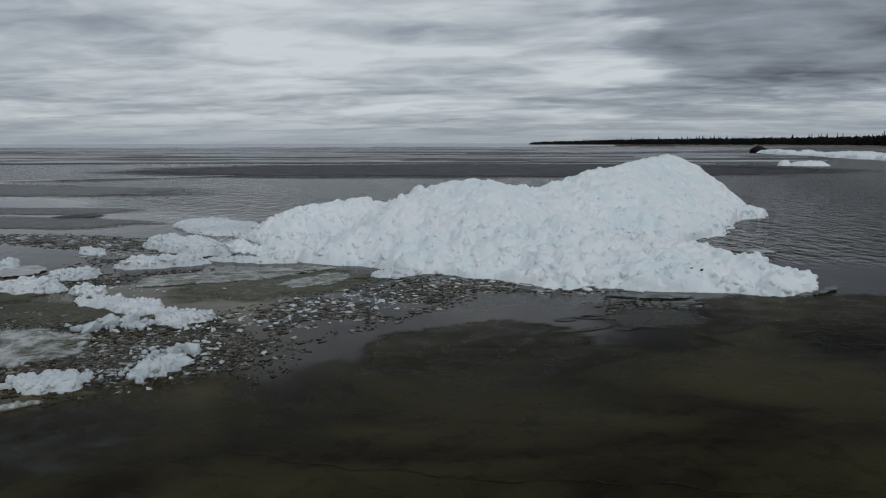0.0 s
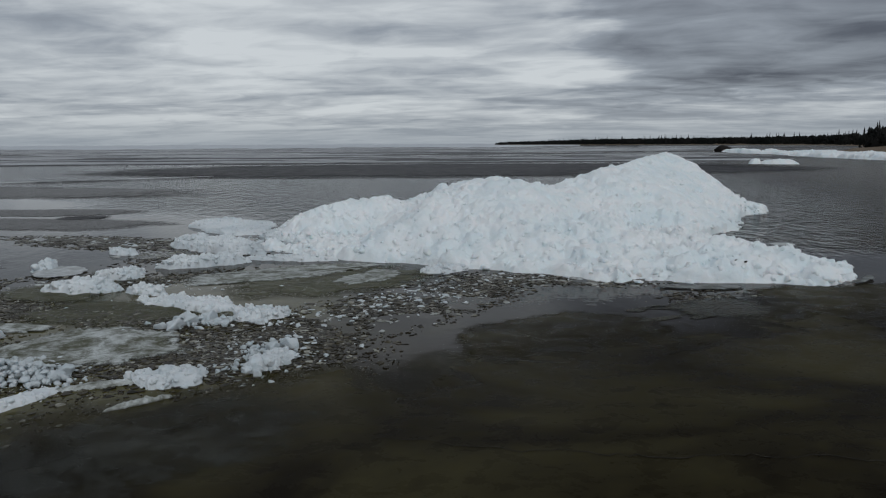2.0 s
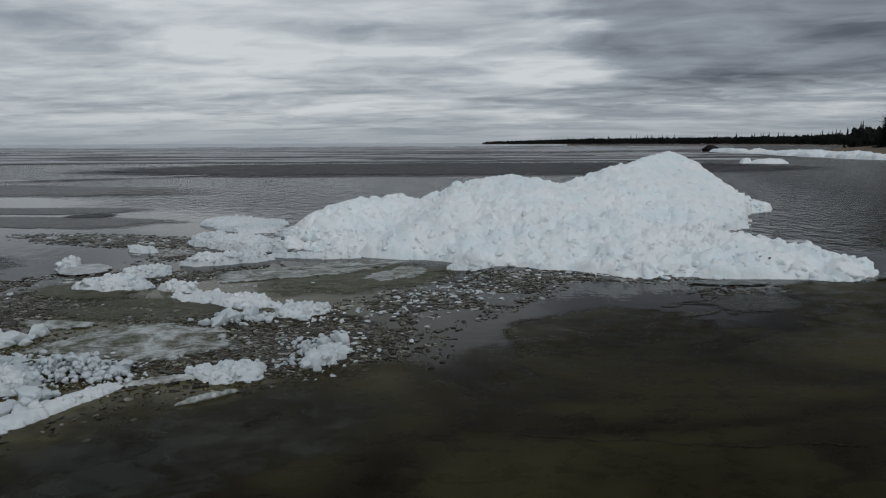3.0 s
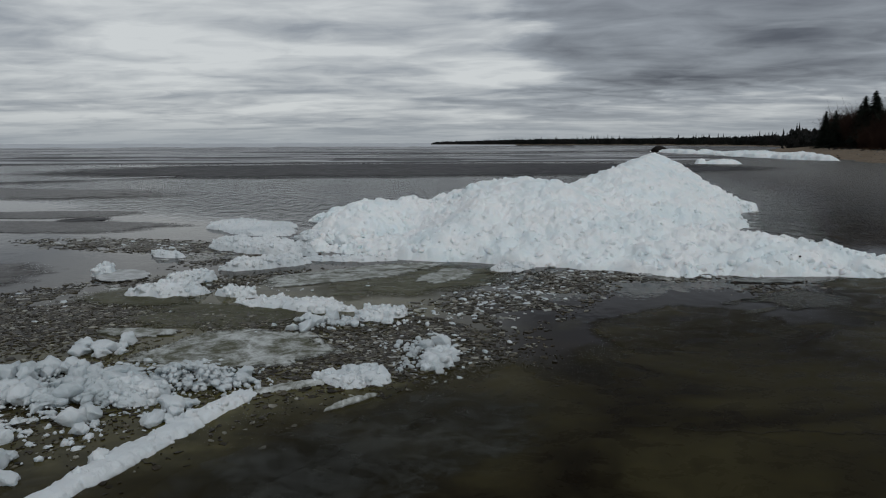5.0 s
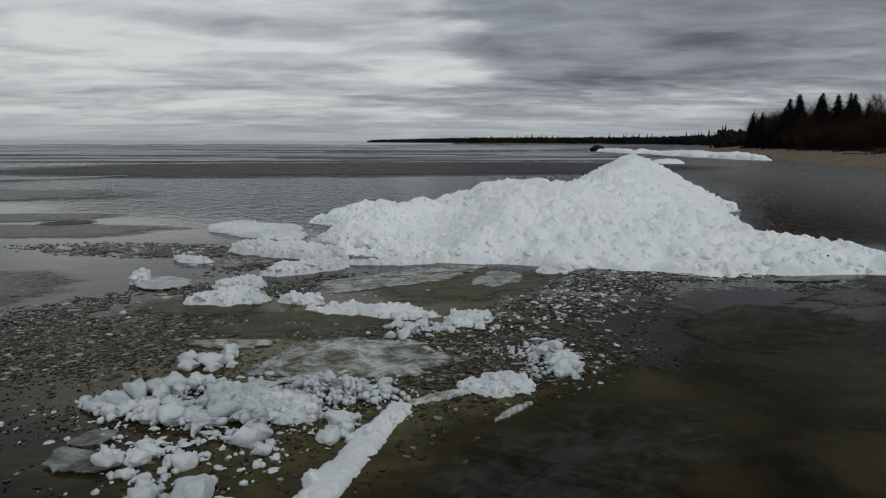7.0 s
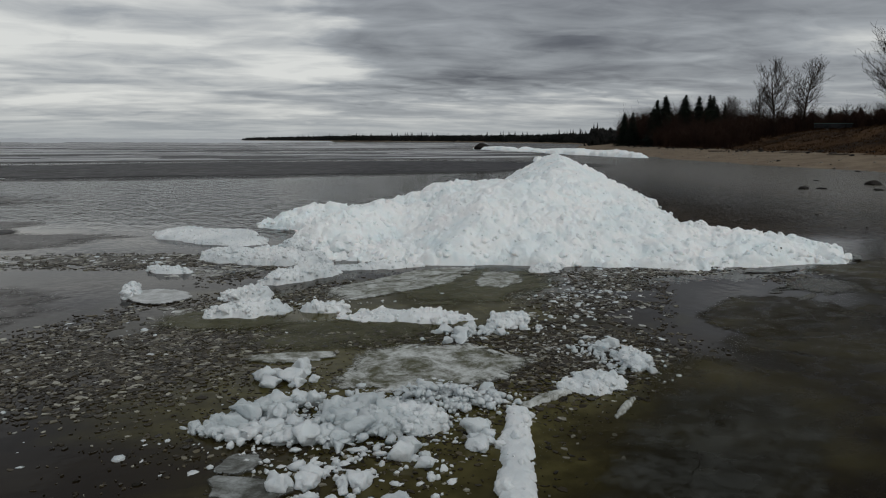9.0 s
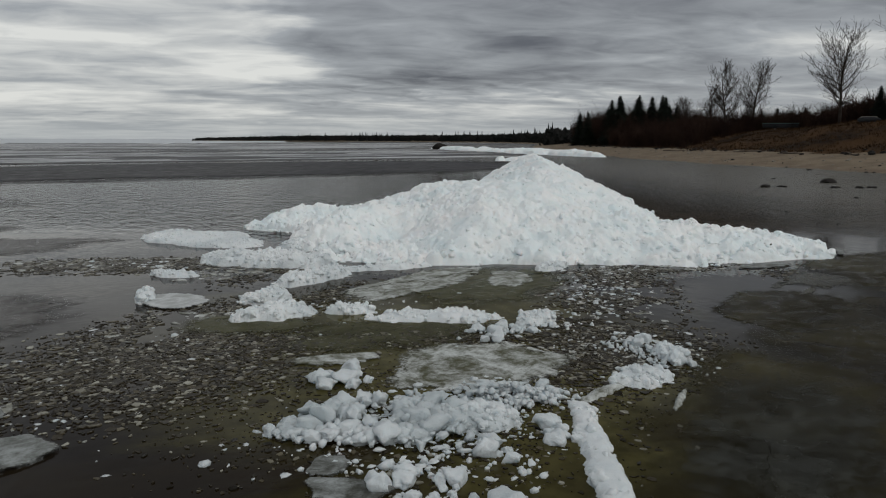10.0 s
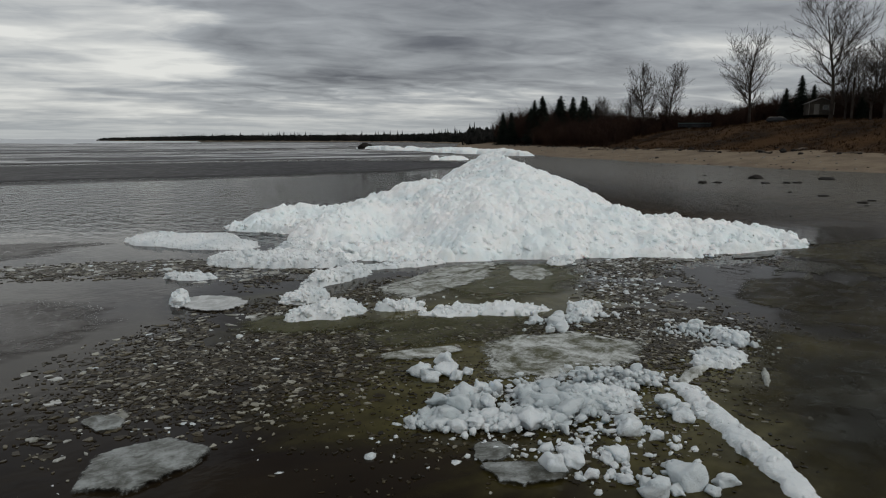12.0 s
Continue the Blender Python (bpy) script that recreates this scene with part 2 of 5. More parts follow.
M_WATER = water_mat()
M_FARICE = clear_ice("far_drift_ice", (0.22, 0.23, 0.24), (0.66, 0.68, 0.70), 1.0, 0.55, 0.12, (1, 3, 1), 0.1)
M_FARGREY = clear_ice("far_grey_ice", (0.05, 0.05, 0.052), (0.16, 0.165, 0.17), 0.8, 0.45, 0.10, (1, 3, 1), 0.1)
# far ice with the horizon's haze painted in, near the sky's brightness
M_HAZY_PACK = clear_ice("hazy_pack_ice", (0.50, 0.535, 0.57), (0.66, 0.69, 0.72), 0.9, 0.6, 0.01, (1, 3, 1), 0.05)
M_SAND = speckled("beach_sand", (0.205, 0.166, 0.12), (0.145, 0.115, 0.084), 0.5, 0.9, 25, 0.03, (0.12, 0.10, 0.075))
M_EARTH = speckled("dry_grass_bank", (0.062, 0.034, 0.015), (0.014, 0.009, 0.006), 0.16, 0.95, 9, 0.15, (0.075, 0.046, 0.017))
M_ROCK = speckled("wet_boulder", (0.010, 0.009, 0.008), (0.020, 0.018, 0.016), 2.0, 0.65, 14, 0.03, objects=True)
M_STONE = speckled("beach_stone", (0.14, 0.125, 0.105), (0.24, 0.22, 0.19), 1.5, 0.8, 20, 0.02, objects=True)
M_BARK = speckled("bare_bark", (0.030, 0.024, 0.020), (0.055, 0.046, 0.040), 1.5, 0.9, 20, 0.02)
M_BRUSH = speckled("brush_twigs", (0.018, 0.010, 0.008), (0.034, 0.019, 0.013), 0.3, 0.95, 8, 0.02)
M_NEEDLE = speckled("spruce_needles", (0.005, 0.008, 0.006), (0.010, 0.014, 0.009), 0.8, 0.9, 10, 0.02)
M_FARWOOD = speckled("far_woods", (0.014, 0.017, 0.016), (0.026, 0.025, 0.024), 0.05, 0.95, 2, 0.05)
M_STRAW = speckled("dry_straw", (0.066, 0.037, 0.016), (0.022, 0.013, 0.008), 0.4, 0.95, 12, 0.02)
M_WOOD = speckled("grey_driftwood", (0.14, 0.12, 0.10), (0.09, 0.075, 0.06), 3.0, 0.9, 18, 0.02)
M_SILT = speckled("dark_debris", (0.020, 0.018, 0.015), (0.045, 0.04, 0.03), 12, 0.9, 60, 0.01)


# ---- tools for meshes ----
def mesh_of(name, verts, faces, mat, smooth=True):
    me = bpy.data.meshes.new(name)
    me.from_pydata([tuple(v) for v in verts], [], [tuple(f) for f in faces])
    me.materials.append(mat)
    me.polygons.foreach_set("use_smooth", [smooth] * len(me.polygons))
    me.update()
    return me


def child(name, me, parent, m=None, label=""):
    ob = new(name, me)
    ob.parent = parent
    if m is not None:
        ob.matrix_basis = m
    return tagged(ob, label) if label else ob


def fract(v):
    return v - np.floor(v)


def hashed(ix, iy, k):
    return fract(np.sin(ix * 127.1 + iy * 311.7 + k * 74.7) * 43758.5453)


def soft_noise(x, y, size, k=0):
    """Smooth value noise in -1..1."""
    x, y = x / size, y / size
    ix, iy = np.floor(x), np.floor(y)
    u, v = x - ix, y - iy
    u, v = u * u * (3 - 2 * u), v * v * (3 - 2 * v)
    a = hashed(ix, iy, k) * (1 - u) + hashed(ix + 1, iy, k) * u
    b = hashed(ix, iy + 1, k) * (1 - u) + hashed(ix + 1, iy + 1, k) * u
    return 2 * (a * (1 - v) + b * v) - 1


def lumps(x, y, size, k=0):
    """Rounded knobs on a jittered grid, 0..1, each with its own height."""
    x, y = x / size, y / size
    ix, iy = np.floor(x), np.floor(y)
    best = np.zeros_like(x)
    for dx in (-1, 0, 1):
        for dy in (-1, 0, 1):
            cx, cy = ix + dx, iy + dy
            px, py = cx + hashed(cx, cy, k), cy + hashed(cx, cy, k + 1)
            h = 0.35 + 0.65 * hashed(cx, cy, k + 2)
            d2 = (x - px) ** 2 + (y - py) ** 2
            best = np.maximum(best, h * np.sqrt(np.maximum(0.0, 1 - d2 / 0.62)))
    return best


def billow(x, y, size, k=0):
    """Rounded swellings parted by creases, 0..1, the grain of packed ice."""
    c, s = math.cos(1.3 * k), math.sin(1.3 * k)
    n = (soft_noise(c * x - s * y + 7.3 * k, s * x + c * y - 3.1 * k, size, k))
    return np.sqrt(n * n + 0.012)


def puffs(x, y, size, k=0):
    """Four grades of swelling, from size down to an eighth of it, about zero in the mean."""
    return sum(w * (billow(x, y, size * f, k + i) - 0.36) for i, (w, f) in enumerate(((0.42, 1.0), (0.27, 0.5), (0.19, 0.25), (0.12, 0.125))))


def height_mesh(name, fn, x0, x1, y0, y1, res, mat, floor=-0.03):
    """A closed-looking heap: the height function over a grid, kept where it stands above its floor."""
    xs, ys = np.arange(x0, x1 + res, res), np.arange(y0, y1 + res, res)
    gx, gy = np.meshgrid(xs, ys)
    z = fn(gx.ravel(), gy.ravel()).reshape(gx.shape)
    keep = z > floor
    quad = keep[:-1, :-1] | keep[1:, :-1] | keep[:-1, 1:] | keep[1:, 1:]
    n = gx.shape[1]
    idx = np.arange(gx.size).reshape(gx.shape)
    q = np.stack([idx[:-1, :-1], idx[:-1, 1:], idx[1:, 1:], idx[1:, :-1]], -1)[quad]
    used = np.unique(q)
    remap = np.zeros(gx.size, int)
    remap[used] = np.arange(len(used))
    v = np.stack([gx.ravel(), gy.ravel(), np.maximum(z.ravel(), floor)], 1)[used]
    return mesh_of(name, v.tolist(), remap[q].tolist(), mat)


def lump_mesh(name, seed, mat, flat=0.75, sub=3, rough=0.22):
    """A rounded, faceted block about one metre across, its base near z = -0.3."""
    rng = random.Random(seed)
    bm = bmesh.new()
    bmesh.ops.create_icosphere(bm, subdivisions=sub, radius=0.5)
    cuts = []
    for _ in range(9):
        d = Vector((rng.gauss(0, 1), rng.gauss(0, 1), rng.gauss(0, 0.8))).normalized()
        cuts.append((d, rng.uniform(0.27, 0.44)))
    off = Vector((seed * 3.1, seed * 1.7, 0))
    sx, sy = rng.uniform(0.8, 1.25), rng.uniform(0.7, 1.0)
    for v in bm.verts:
        c = v.co
        for d, r in cuts:
            k = c.dot(d) - r
            if k > 0:
                c = c - d * k * 0.9
        c = c * (1 + rough * noise.noise(c * 3.2 + off) + 0.5 * rough * noise.noise(c * 8 + off) + 0.2 * rough * noise.noise(c * 19 + off))
        v.co = (c.x * sx, c.y * sy, c.z * flat)
    me = bpy.data.meshes.new(name)
    bm.to_mesh(me)
    bm.free()
    me.materials.append(mat)
    me.polygons.foreach_set("use_smooth", [True] * len(me.polygons))
    return me


def block_mesh(name, seed, mat):
    """An angular block of ice about one metre across with worn edges: a hull of scattered corners, bevelled and roughened."""
    rng = random.Random(seed)
    bm = bmesh.new()
    sx, sy, sz = rng.uniform(0.45, 0.62), rng.uniform(0.36, 0.5), rng.uniform(0.3, 0.45)
    for _ in range(11):
        d = Vector((rng.uniform(-1, 1), rng.uniform(-1, 1), rng.uniform(-1, 1)))
        d = d / max(abs(d.x), abs(d.y), abs(d.z)) * 0.5 + d.normalized() * 0.5
        bm.verts.new((d.x * sx, d.y * sy, d.z * sz))
    bmesh.ops.convex_hull(bm, input=bm.verts)
    bmesh.ops.delete(bm, geom=[v for v in bm.verts if not v.link_faces], context="VERTS")
    bmesh.ops.dissolve_limit(bm, angle_limit=0.25, verts=bm.verts, edges=bm.edges)
    bmesh.ops.bevel(bm, geom=list(bm.edges), offset=0.13, segments=2, profile=0.55, affect="EDGES", clamp_overlap=True)
    bmesh.ops.triangulate(bm, faces=bm.faces)
    bmesh.ops.subdivide_edges(bm, edges=[e for e in bm.edges if e.calc_length() > 0.14], cuts=1, use_grid_fill=True)
    off = Vector((seed * 3.1, seed * 1.7, 0))
    for v in bm.verts:
        v.co += v.co.normalized() * (0.22 * noise.noise(v.co * 4 + off) + 0.16 * noise.noise(v.co * 9 + off))
    for _ in range(3):
        bmesh.ops.smooth_vert(bm, verts=bm.verts, factor=0.5, use_axis_x=True, use_axis_y=True, use_axis_z=True)
    bmesh.ops.recalc_face_normals(bm, faces=bm.faces)
    me = bpy.data.meshes.new(name)
    bm.to_mesh(me)
    bm.free()
    me.materials.append(mat)
    me.polygons.foreach_set("use_smooth", [True] * len(me.polygons))
    return me


def outline(a, b, n, seed, rough=0.16, power=2.4, corners=0):
    """An uneven outline with half axes a and b, rounded, or broken along straight sides."""
    rng = random.Random(seed)
    ph = [(k, rng.uniform(0, 6.28), rng.uniform(0.4, 1.0) / k ** 0.75) for k in (2, 3, 5, 7, 11, 17, 23, 37)]
    cuts = [(6.283 * (i + rng.uniform(-0.3, 0.3)) / max(corners, 1), rng.uniform(0.8, 1.0)) for i in range(corners)]
    pts = []
    for i in range(n):
        t = 2 * math.pi * i / n
        c, s = math.cos(t), math.sin(t)
        r = (abs(c) ** power + abs(s) ** power) ** (-1 / power)
        for k, d in cuts:
            e = math.cos(t - k)
            if e > 0.05:
                r = min(r, d / e)
        r *= 1 + rough * sum(w * math.sin(k * t + p) for k, p, w in ph) + rng.uniform(-0.25, 0.25) * rough
        pts.append((a * r * c, b * r * s))
    return pts


def plate_mesh(name, pts, thick, mat):
    """A thin plate of ice, ringed so that "rim" runs from one at its edge to nought inside."""
    n = len(pts)
    rings = ((1.0, -0.02, 1.0), (1.0, thick * 0.4, 1.0), (0.97, thick * 0.9, 0.9), (0.9, thick, 0.7), (0.78, thick, 0.42), (0.6, thick, 0.15), (0.35, thick, 0.0))
    v, f, rim = [], [], []
    for s, z, r in rings:
        v += [(x * s, y * s, z) for x, y in pts]
        rim += [r] * n
    v.append((0, 0, thick))
    rim.append(0.0)
    for k in range(len(rings) - 1):
        f += [(k * n + i, k * n + (i + 1) % n, (k + 1) * n + (i + 1) % n, (k + 1) * n + i) for i in range(n)]
    o = (len(rings) - 1) * n
    f += [(o + i, o + (i + 1) % n, len(v) - 1) for i in range(n)]
    me = mesh_of(name, v, f, mat)
    me.attributes.new("rim", "FLOAT", "POINT").data.foreach_set("value", rim)
    return me


def sheet(name, x, y, a, b, turn, thick, mat, seed, label, category="ice sheet", rough=0.16, n=160, group="", kind="", z=0.0, corners=0):
    ob = new(name, plate_mesh(name, outline(a, b, n, seed, rough, 2.4, corners), thick, mat))
    ob.matrix_basis = pose(x, y, z, 0, 0, turn)
    return tagged(ob, label, category, group, kind)


def snow_floe(name, x, y, a, b, turn, high, seed, label, knob=0.5, res=0.025, mat=None, grain=1.0, crowd=0, blunt=2.0):
    """A low drift of granular ice: a core with a ragged rim and a puffed, creased top; blunt: how square its ends are."""
    warp = 1.0 if blunt < 2.5 else 0.5

    def fn(u, v):
        wu = u + 0.30 * b * soft_noise(u, v, b * 0.9, seed) + 0.14 * b * soft_noise(u, v, b * 0.25, seed + 1)
        wv = v + warp * 0.34 * b * soft_noise(u, v, b * 0.9, seed + 2) + 0.16 * b * soft_noise(u, v, b * 0.25, seed + 3)
        r = (np.abs(wu / a) ** blunt + np.abs(wv / b) ** blunt) ** (1 / blunt)
        q = np.clip(1 - r, -0.3, 1)
        body = np.sign(q) * np.clip(np.abs(q) / 0.45, 0, 1) ** 0.5 * (0.7 + 0.3 * np.clip(q, 0, 1))
        rise = np.clip(q / 0.10, 0, 1) * (0.8 + 0.5 * soft_noise(u, v, 0.6 * grain, seed + 7))
        k = 0.07 * lumps(u, v, 0.24 * grain, seed) + 0.06 * lumps(u, v, 0.13 * grain, seed + 5) + 0.04 * lumps(u, v, 0.065 * grain, seed + 6) + 0.10 * puffs(u, v, 0.36 * grain, seed + 9)
        return high * body * (1 - 0.35 * knob) + grain * knob * rise * k - 0.008
    me = height_mesh(name, fn, -1.6 * a, 1.6 * a, -1.8 * b, 1.8 * b, res, mat or M_SNOW)
    if not crowd:
        ob = new(name, me)
        ob.matrix_basis = pose(x, y, 0, 0, 0, turn)
        return tagged(ob, label, "ice floe")
    ob = tagged(new(name), label, "ice floe")
    child("core", me, ob)
    rng = random.Random(seed)
    done = 0
    while done < crowd:
        u, v = rng.uniform(-1.1, 1.1) * a, rng.uniform(-1.2, 1.2) * b
        z = float(fn(np.array([u]), np.array([v]))[0])
        if z < 0.004:
            continue
        s = rng.uniform(0.05, 0.10) if rng.random() < 0.75 else rng.uniform(0.10, 0.17)
        m = pose(u, v, z - 0.08 * s, rng.uniform(-30, 30), rng.uniform(-30, 30), rng.uniform(0, 360)) @ Matrix.Diagonal((s, s, s, 1))
        child("ice_lump", LUMPS[rng.randrange(len(LUMPS))], ob, m)
        done += 1
    g = np.random.default_rng(seed)
    n = int(330 * knob * math.pi * a * b) * 3
    u, v = g.uniform(-1.25, 1.25, n) * a, g.uniform(-1.3, 1.3, n) * b
    z = fn(u, v)
    pick = z > -0.01
    grains("ice_grains", u[pick], v[pick], np.maximum(z[pick], 0), 0.03, 0.09, 0.05, seed, mat or M_SNOW, 1, ob, None, "small knobs of white ice")
    ob.matrix_basis = pose(x, y, 0, 0, 0, turn)
    return ob


def grains(name, x, y, z, lo, hi, sunk, seed, mat, sub, parent, m, label):
    """Knobs of broken ice, too many to count, lying half sunk at the given spots, as one mesh."""
    g = np.random.default_rng(seed)
    shapes = []
    for k in range(6):
        me = lump_mesh("knob", 80 + k, mat, 0.8, sub, 0.4)
        shapes.append((np.array([v.co[:] for v in me.vertices]), np.array([p.vertices[:] for p in me.polygons])))
        bpy.data.meshes.remove(me)
    verts, faces, o = [], [], 0
    for i in range(len(x)):
        base, polys = shapes[i % 6]
        size = lo + (hi - lo) * g.random() ** 2.2
        turn = pose(0, 0, 0, g.uniform(-40, 40), g.uniform(-40, 40), g.uniform(0, 360)).to_3x3()
        verts.append(base @ np.array(turn).T * size + (x[i], y[i], z[i] - sunk * size))
        faces.append(polys + o)
        o += len(base)
    me = mesh_of(name, np.concatenate(verts).tolist(), np.concatenate(faces).tolist(), mat)
    if parent is None:
        return tagged(new(name, me), label, "ice crumbs", kind="stuff")
    return tagged(child(name, me, parent, m), label, kind="stuff")


LUMPS = [lump_mesh("ice_lump", 400 + s, M_SNOW, random.Random(s).uniform(0.6, 0.9), 3, 0.42) for s in range(10)]

# ---- lake ----
def big_sheet(name, r, mat, z):
    rings, spokes = [0.0, 30, 120, 500, 1500, r], 48
    v, f = [(0, 0, z)], []
    for k in rings[1:]:
        v += [(k * math.cos(2 * math.pi * i / spokes), k * math.sin(2 * math.pi * i / spokes), z) for i in range(spokes)]
    for i in range(spokes):
        j = (i + 1) % spokes
        f.append((0, 1 + i, 1 + j))
        for q in range(len(rings) - 2):
            o = 1 + q * spokes
            f.append((o + i, o + spokes + i, o + spokes + j, o + j))
    return mesh_of(name, v, f, mat)


tagged(new("water", big_sheet("water", 4600, M_WATER, 0.0)), "dark brown shallow lake water, still among the ice", "water", kind="structure")

# drifting ice out on the lake, in long low floes as far as the horizon
def far_drift(name, mat, count, seed, near, far, size, label, thick):
    rng = random.Random(seed)
    for _ in range(count):
        y = near * (far / near) ** rng.random()
        x = rng.uniform(-0.85, 0.42) * y
        a, b = size * y * rng.uniform(0.35, 1.3), size * y * rng.uniform(0.06, 0.2)
        pts = outline(a, b, 26, rng.random(), 0.3, 2.2)
        n = len(pts)
        t = thick * rng.uniform(0.5, 1.2)
        verts = [(px, py, t) for px, py in pts] + [(px * 1.01, py * 1.01, -0.02) for px, py in pts]
        faces = [tuple(range(n))] + [(n + i, n + (i + 1) % n, (i + 1) % n, i) for i in range(n)]
        ob = new(name, mesh_of(name, verts, faces, mat, False))
        ob.location = (x, y, rng.uniform(0.0, 0.003))
        tagged(ob, label, "drift ice", "floes drifting on the lake")


far_drift("grey_floe", M_FARGREY, 110, 5, 72, 420, 0.30, "grey thin floe drifting far out on the lake", 0.012)
far_drift("white_floe", M_FARICE, 150, 6, 74, 415, 0.15, "white broken floe drifting far out on the lake", 0.05)

# pack ice from four hundred metres out, horizon haze put into its pale colour
def hazy_pack_ice(near, far, seed):
    rng = random.Random(seed)
    n, v, f = 160, [], []
    wob = 0.0
    for i in range(n + 1):
        a = radians(75 + 100 * i / n)
        wob = 0.85 * wob + rng.gauss(0, 0.05)
        for k, r in enumerate((near * (1 + wob), near * (1 + wob) + 1.0, 700, 1400, far)):
            v.append((r * math.cos(a), r * math.sin(a), -0.02 if k == 0 else 0.12))
        if i:
            o = 5 * i
            f += [(o - 5 + k, o - 4 + k, o + 1 + k, o + k) for k in range(4)]
    tagged(new("hazy_pack_ice", mesh_of("hazy_pack_ice", v, f, M_HAZY_PACK, False)), "pack ice along the horizon of the lake, coloured pale with haze", "pack ice", kind="structure")


hazy_pack_ice(430, 4500, 2)

# ---- the ice pile ----
RIDGES = [
    (8.14, 22.85, 1.60, 2.49, 4.45, 16.71, 1.35, 2.91),
    (1.06, 13.94, 1.28, 2.89, 1.56, 16.55, 1.08, 3.58),
    (1.13, 15.57, 0.25, 3.12, -2.18, 18.18, 0.45, 1.47),
    (-0.23, 12.64, 1.01, 1.57, 2.39, 11.49, 0.64, 1.85),
    (3.64, 10.95, 0.44, 2.30, 4.89, 9.72, 0.35, 0.95),
    (7.99, 20.75, 1.14, 0.95, 8.58, 18.93, 0.37, 1.01),
    (-1.33, 15.60, 0.71, 1.54, -2.49, 14.70, 0.63, 1.09),
    (-0.94, 12.83, 0.23, 1.62, -3.39, 13.10, 0.05, 0.47),
]


def ridge_height(x, y):
    s = np.zeros_like(x)
    for ax, ay, ah, ar, bx, by, bh, br in RIDGES:
        dx, dy = bx - ax, by - ay
        u = np.clip(((x - ax) * dx + (y - ay) * dy) / (dx * dx + dy * dy), 0, 1)
        d = np.hypot(x - ax - u * dx, y - ay - u * dy)
        q = np.clip(1 - d / (ar + u * (br - ar)), 0, 1)
        s += ((ah + u * (bh - ah)) * q * (1.35 - 0.35 * q)) ** 5
    return s ** 0.2


def pile_height(x, y):
    wx = x + 0.16 * soft_noise(x, y, 0.9, 3) + 0.08 * soft_noise(x, y, 0.3, 4)
    wy = y + 0.16 * soft_noise(x, y, 0.9, 5) + 0.08 * soft_noise(x, y, 0.3, 6)
    h = ridge_height(wx, wy)
    edge = np.clip(h / 0.035, 0, 1)
    low = np.clip(1.15 - 0.6 * h, 0.35, 1)
    vx, vy = x + 0.05 * soft_noise(x, y, 0.2, 14), y + 0.05 * soft_noise(x, y, 0.2, 15)
    uneven = np.clip(0.85 + 0.6 * soft_noise(x, y, 0.9, 12) + 0.3 * soft_noise(x, y, 0.3, 13), 0.45, 1.5)
    k = 0.17 * puffs(vx, vy, 1.15, 31) + 0.13 * uneven * puffs(vx, vy, 0.42, 41) + low * 0.15 * (lumps(vx, vy, 0.29, 21) - 0.42)
    k += uneven * (0.06 * (lumps(vx, vy, 0.14, 27) - 0.4) + 0.045 * (lumps(vx, vy, 0.075, 29) - 0.4)) + 0.05 * soft_noise(x, y, 1.6, 8)
    return np.where(h > 0.004, 1.01 * h + 0.07 * np.clip(h / 0.05, 0, 1) + edge * k * (1 + 0.5 * np.clip(1 - h / 0.2, 0, 1)) - 0.08, -0.1)


pile = tagged(new("ice_pile"), "tall white heap of shoved-up candled lake ice standing in shallow water", "ice pile")
pile.location = (2.5, 14.5, 0)
back_to_base = pose(-2.5, -14.5, 0)
child("heap_body", height_mesh("heap_body", pile_height, -6, 11.5, 7.4, 26.5, 0.024, M_PILE), pile, back_to_base)

CHUNKS = [lump_mesh("ice_chunk", 60 + s, M_CHUNK, random.Random(s).uniform(0.55, 0.85), 2, 0.35) for s in range(8)]
rng = random.Random(4)
made = 0
while made < 300:
    x, y = rng.uniform(-4.5, 9.5), rng.uniform(8.2, 20)
    h = float(ridge_height(np.array([x]), np.array([y]))[0])
    if not 0.002 < h < 0.13:
        continue
    s = rng.uniform(0.06, 0.19)
    top = float(pile_height(np.array([x]), np.array([y]))[0])
    m = pose(x, y, max(top, 0.0) - 0.05 * s, rng.uniform(-25, 25), rng.uniform(-25, 25), rng.uniform(0, 360)) @ Matrix.Diagonal((s, s, s, 1))
    child("ice_chunk", CHUNKS[made % 8], pile, back_to_base @ m)
    made += 1


def surface_lumps(count, seed):
    """Knobs of broken ice lying all over the heap, thicker in some patches than in others."""
    g = np.random.default_rng(seed)
    x, y = g.uniform(-4.5, 9.8, count * 8), g.uniform(8.4, 22, count * 8)
    h = ridge_height(x, y)
    patch = soft_noise(x, y, 1.1, 51) + 0.5 * soft_noise(x, y, 0.4, 52) + 0.6 * (h < 0.45) - 0.5 * (h > 0.75) + g.uniform(-0.6, 0.6, x.size)
    pick = np.nonzero((h > 0.02) & (patch > -0.1))[0][:count]
    x, y = x[pick], y[pick]
    grains("ice_rubble", x, y, pile_height(x, y), 0.05, 0.20, 0.15, seed, M_PILE, 2, pile, back_to_base, "loose knobs of white ice")


surface_lumps(2400, 8)

# ---- drifts and floes round the pile ----
F_LABEL = "white granular ice drift floating low in still water"
snow_floe("ice_floe", -4.85, 16.6, 1.6, 0.85, -68, 0.13, 41, "flat grey-white ice floe beside the big ice pile", 0.35, crowd=25)
snow_floe("ice_mound", -4.38, 13.15, 1.25, 0.42, -36, 0.27, 42, "knobbly white ice mound at the foot of the pile", 0.9, crowd=96)
snow_floe("ice_mound", -4.19, 11.32, 0.72, 0.23, 19, 0.15, 43, "small knobbly heap of white ice on thin ice", 0.9, crowd=64)
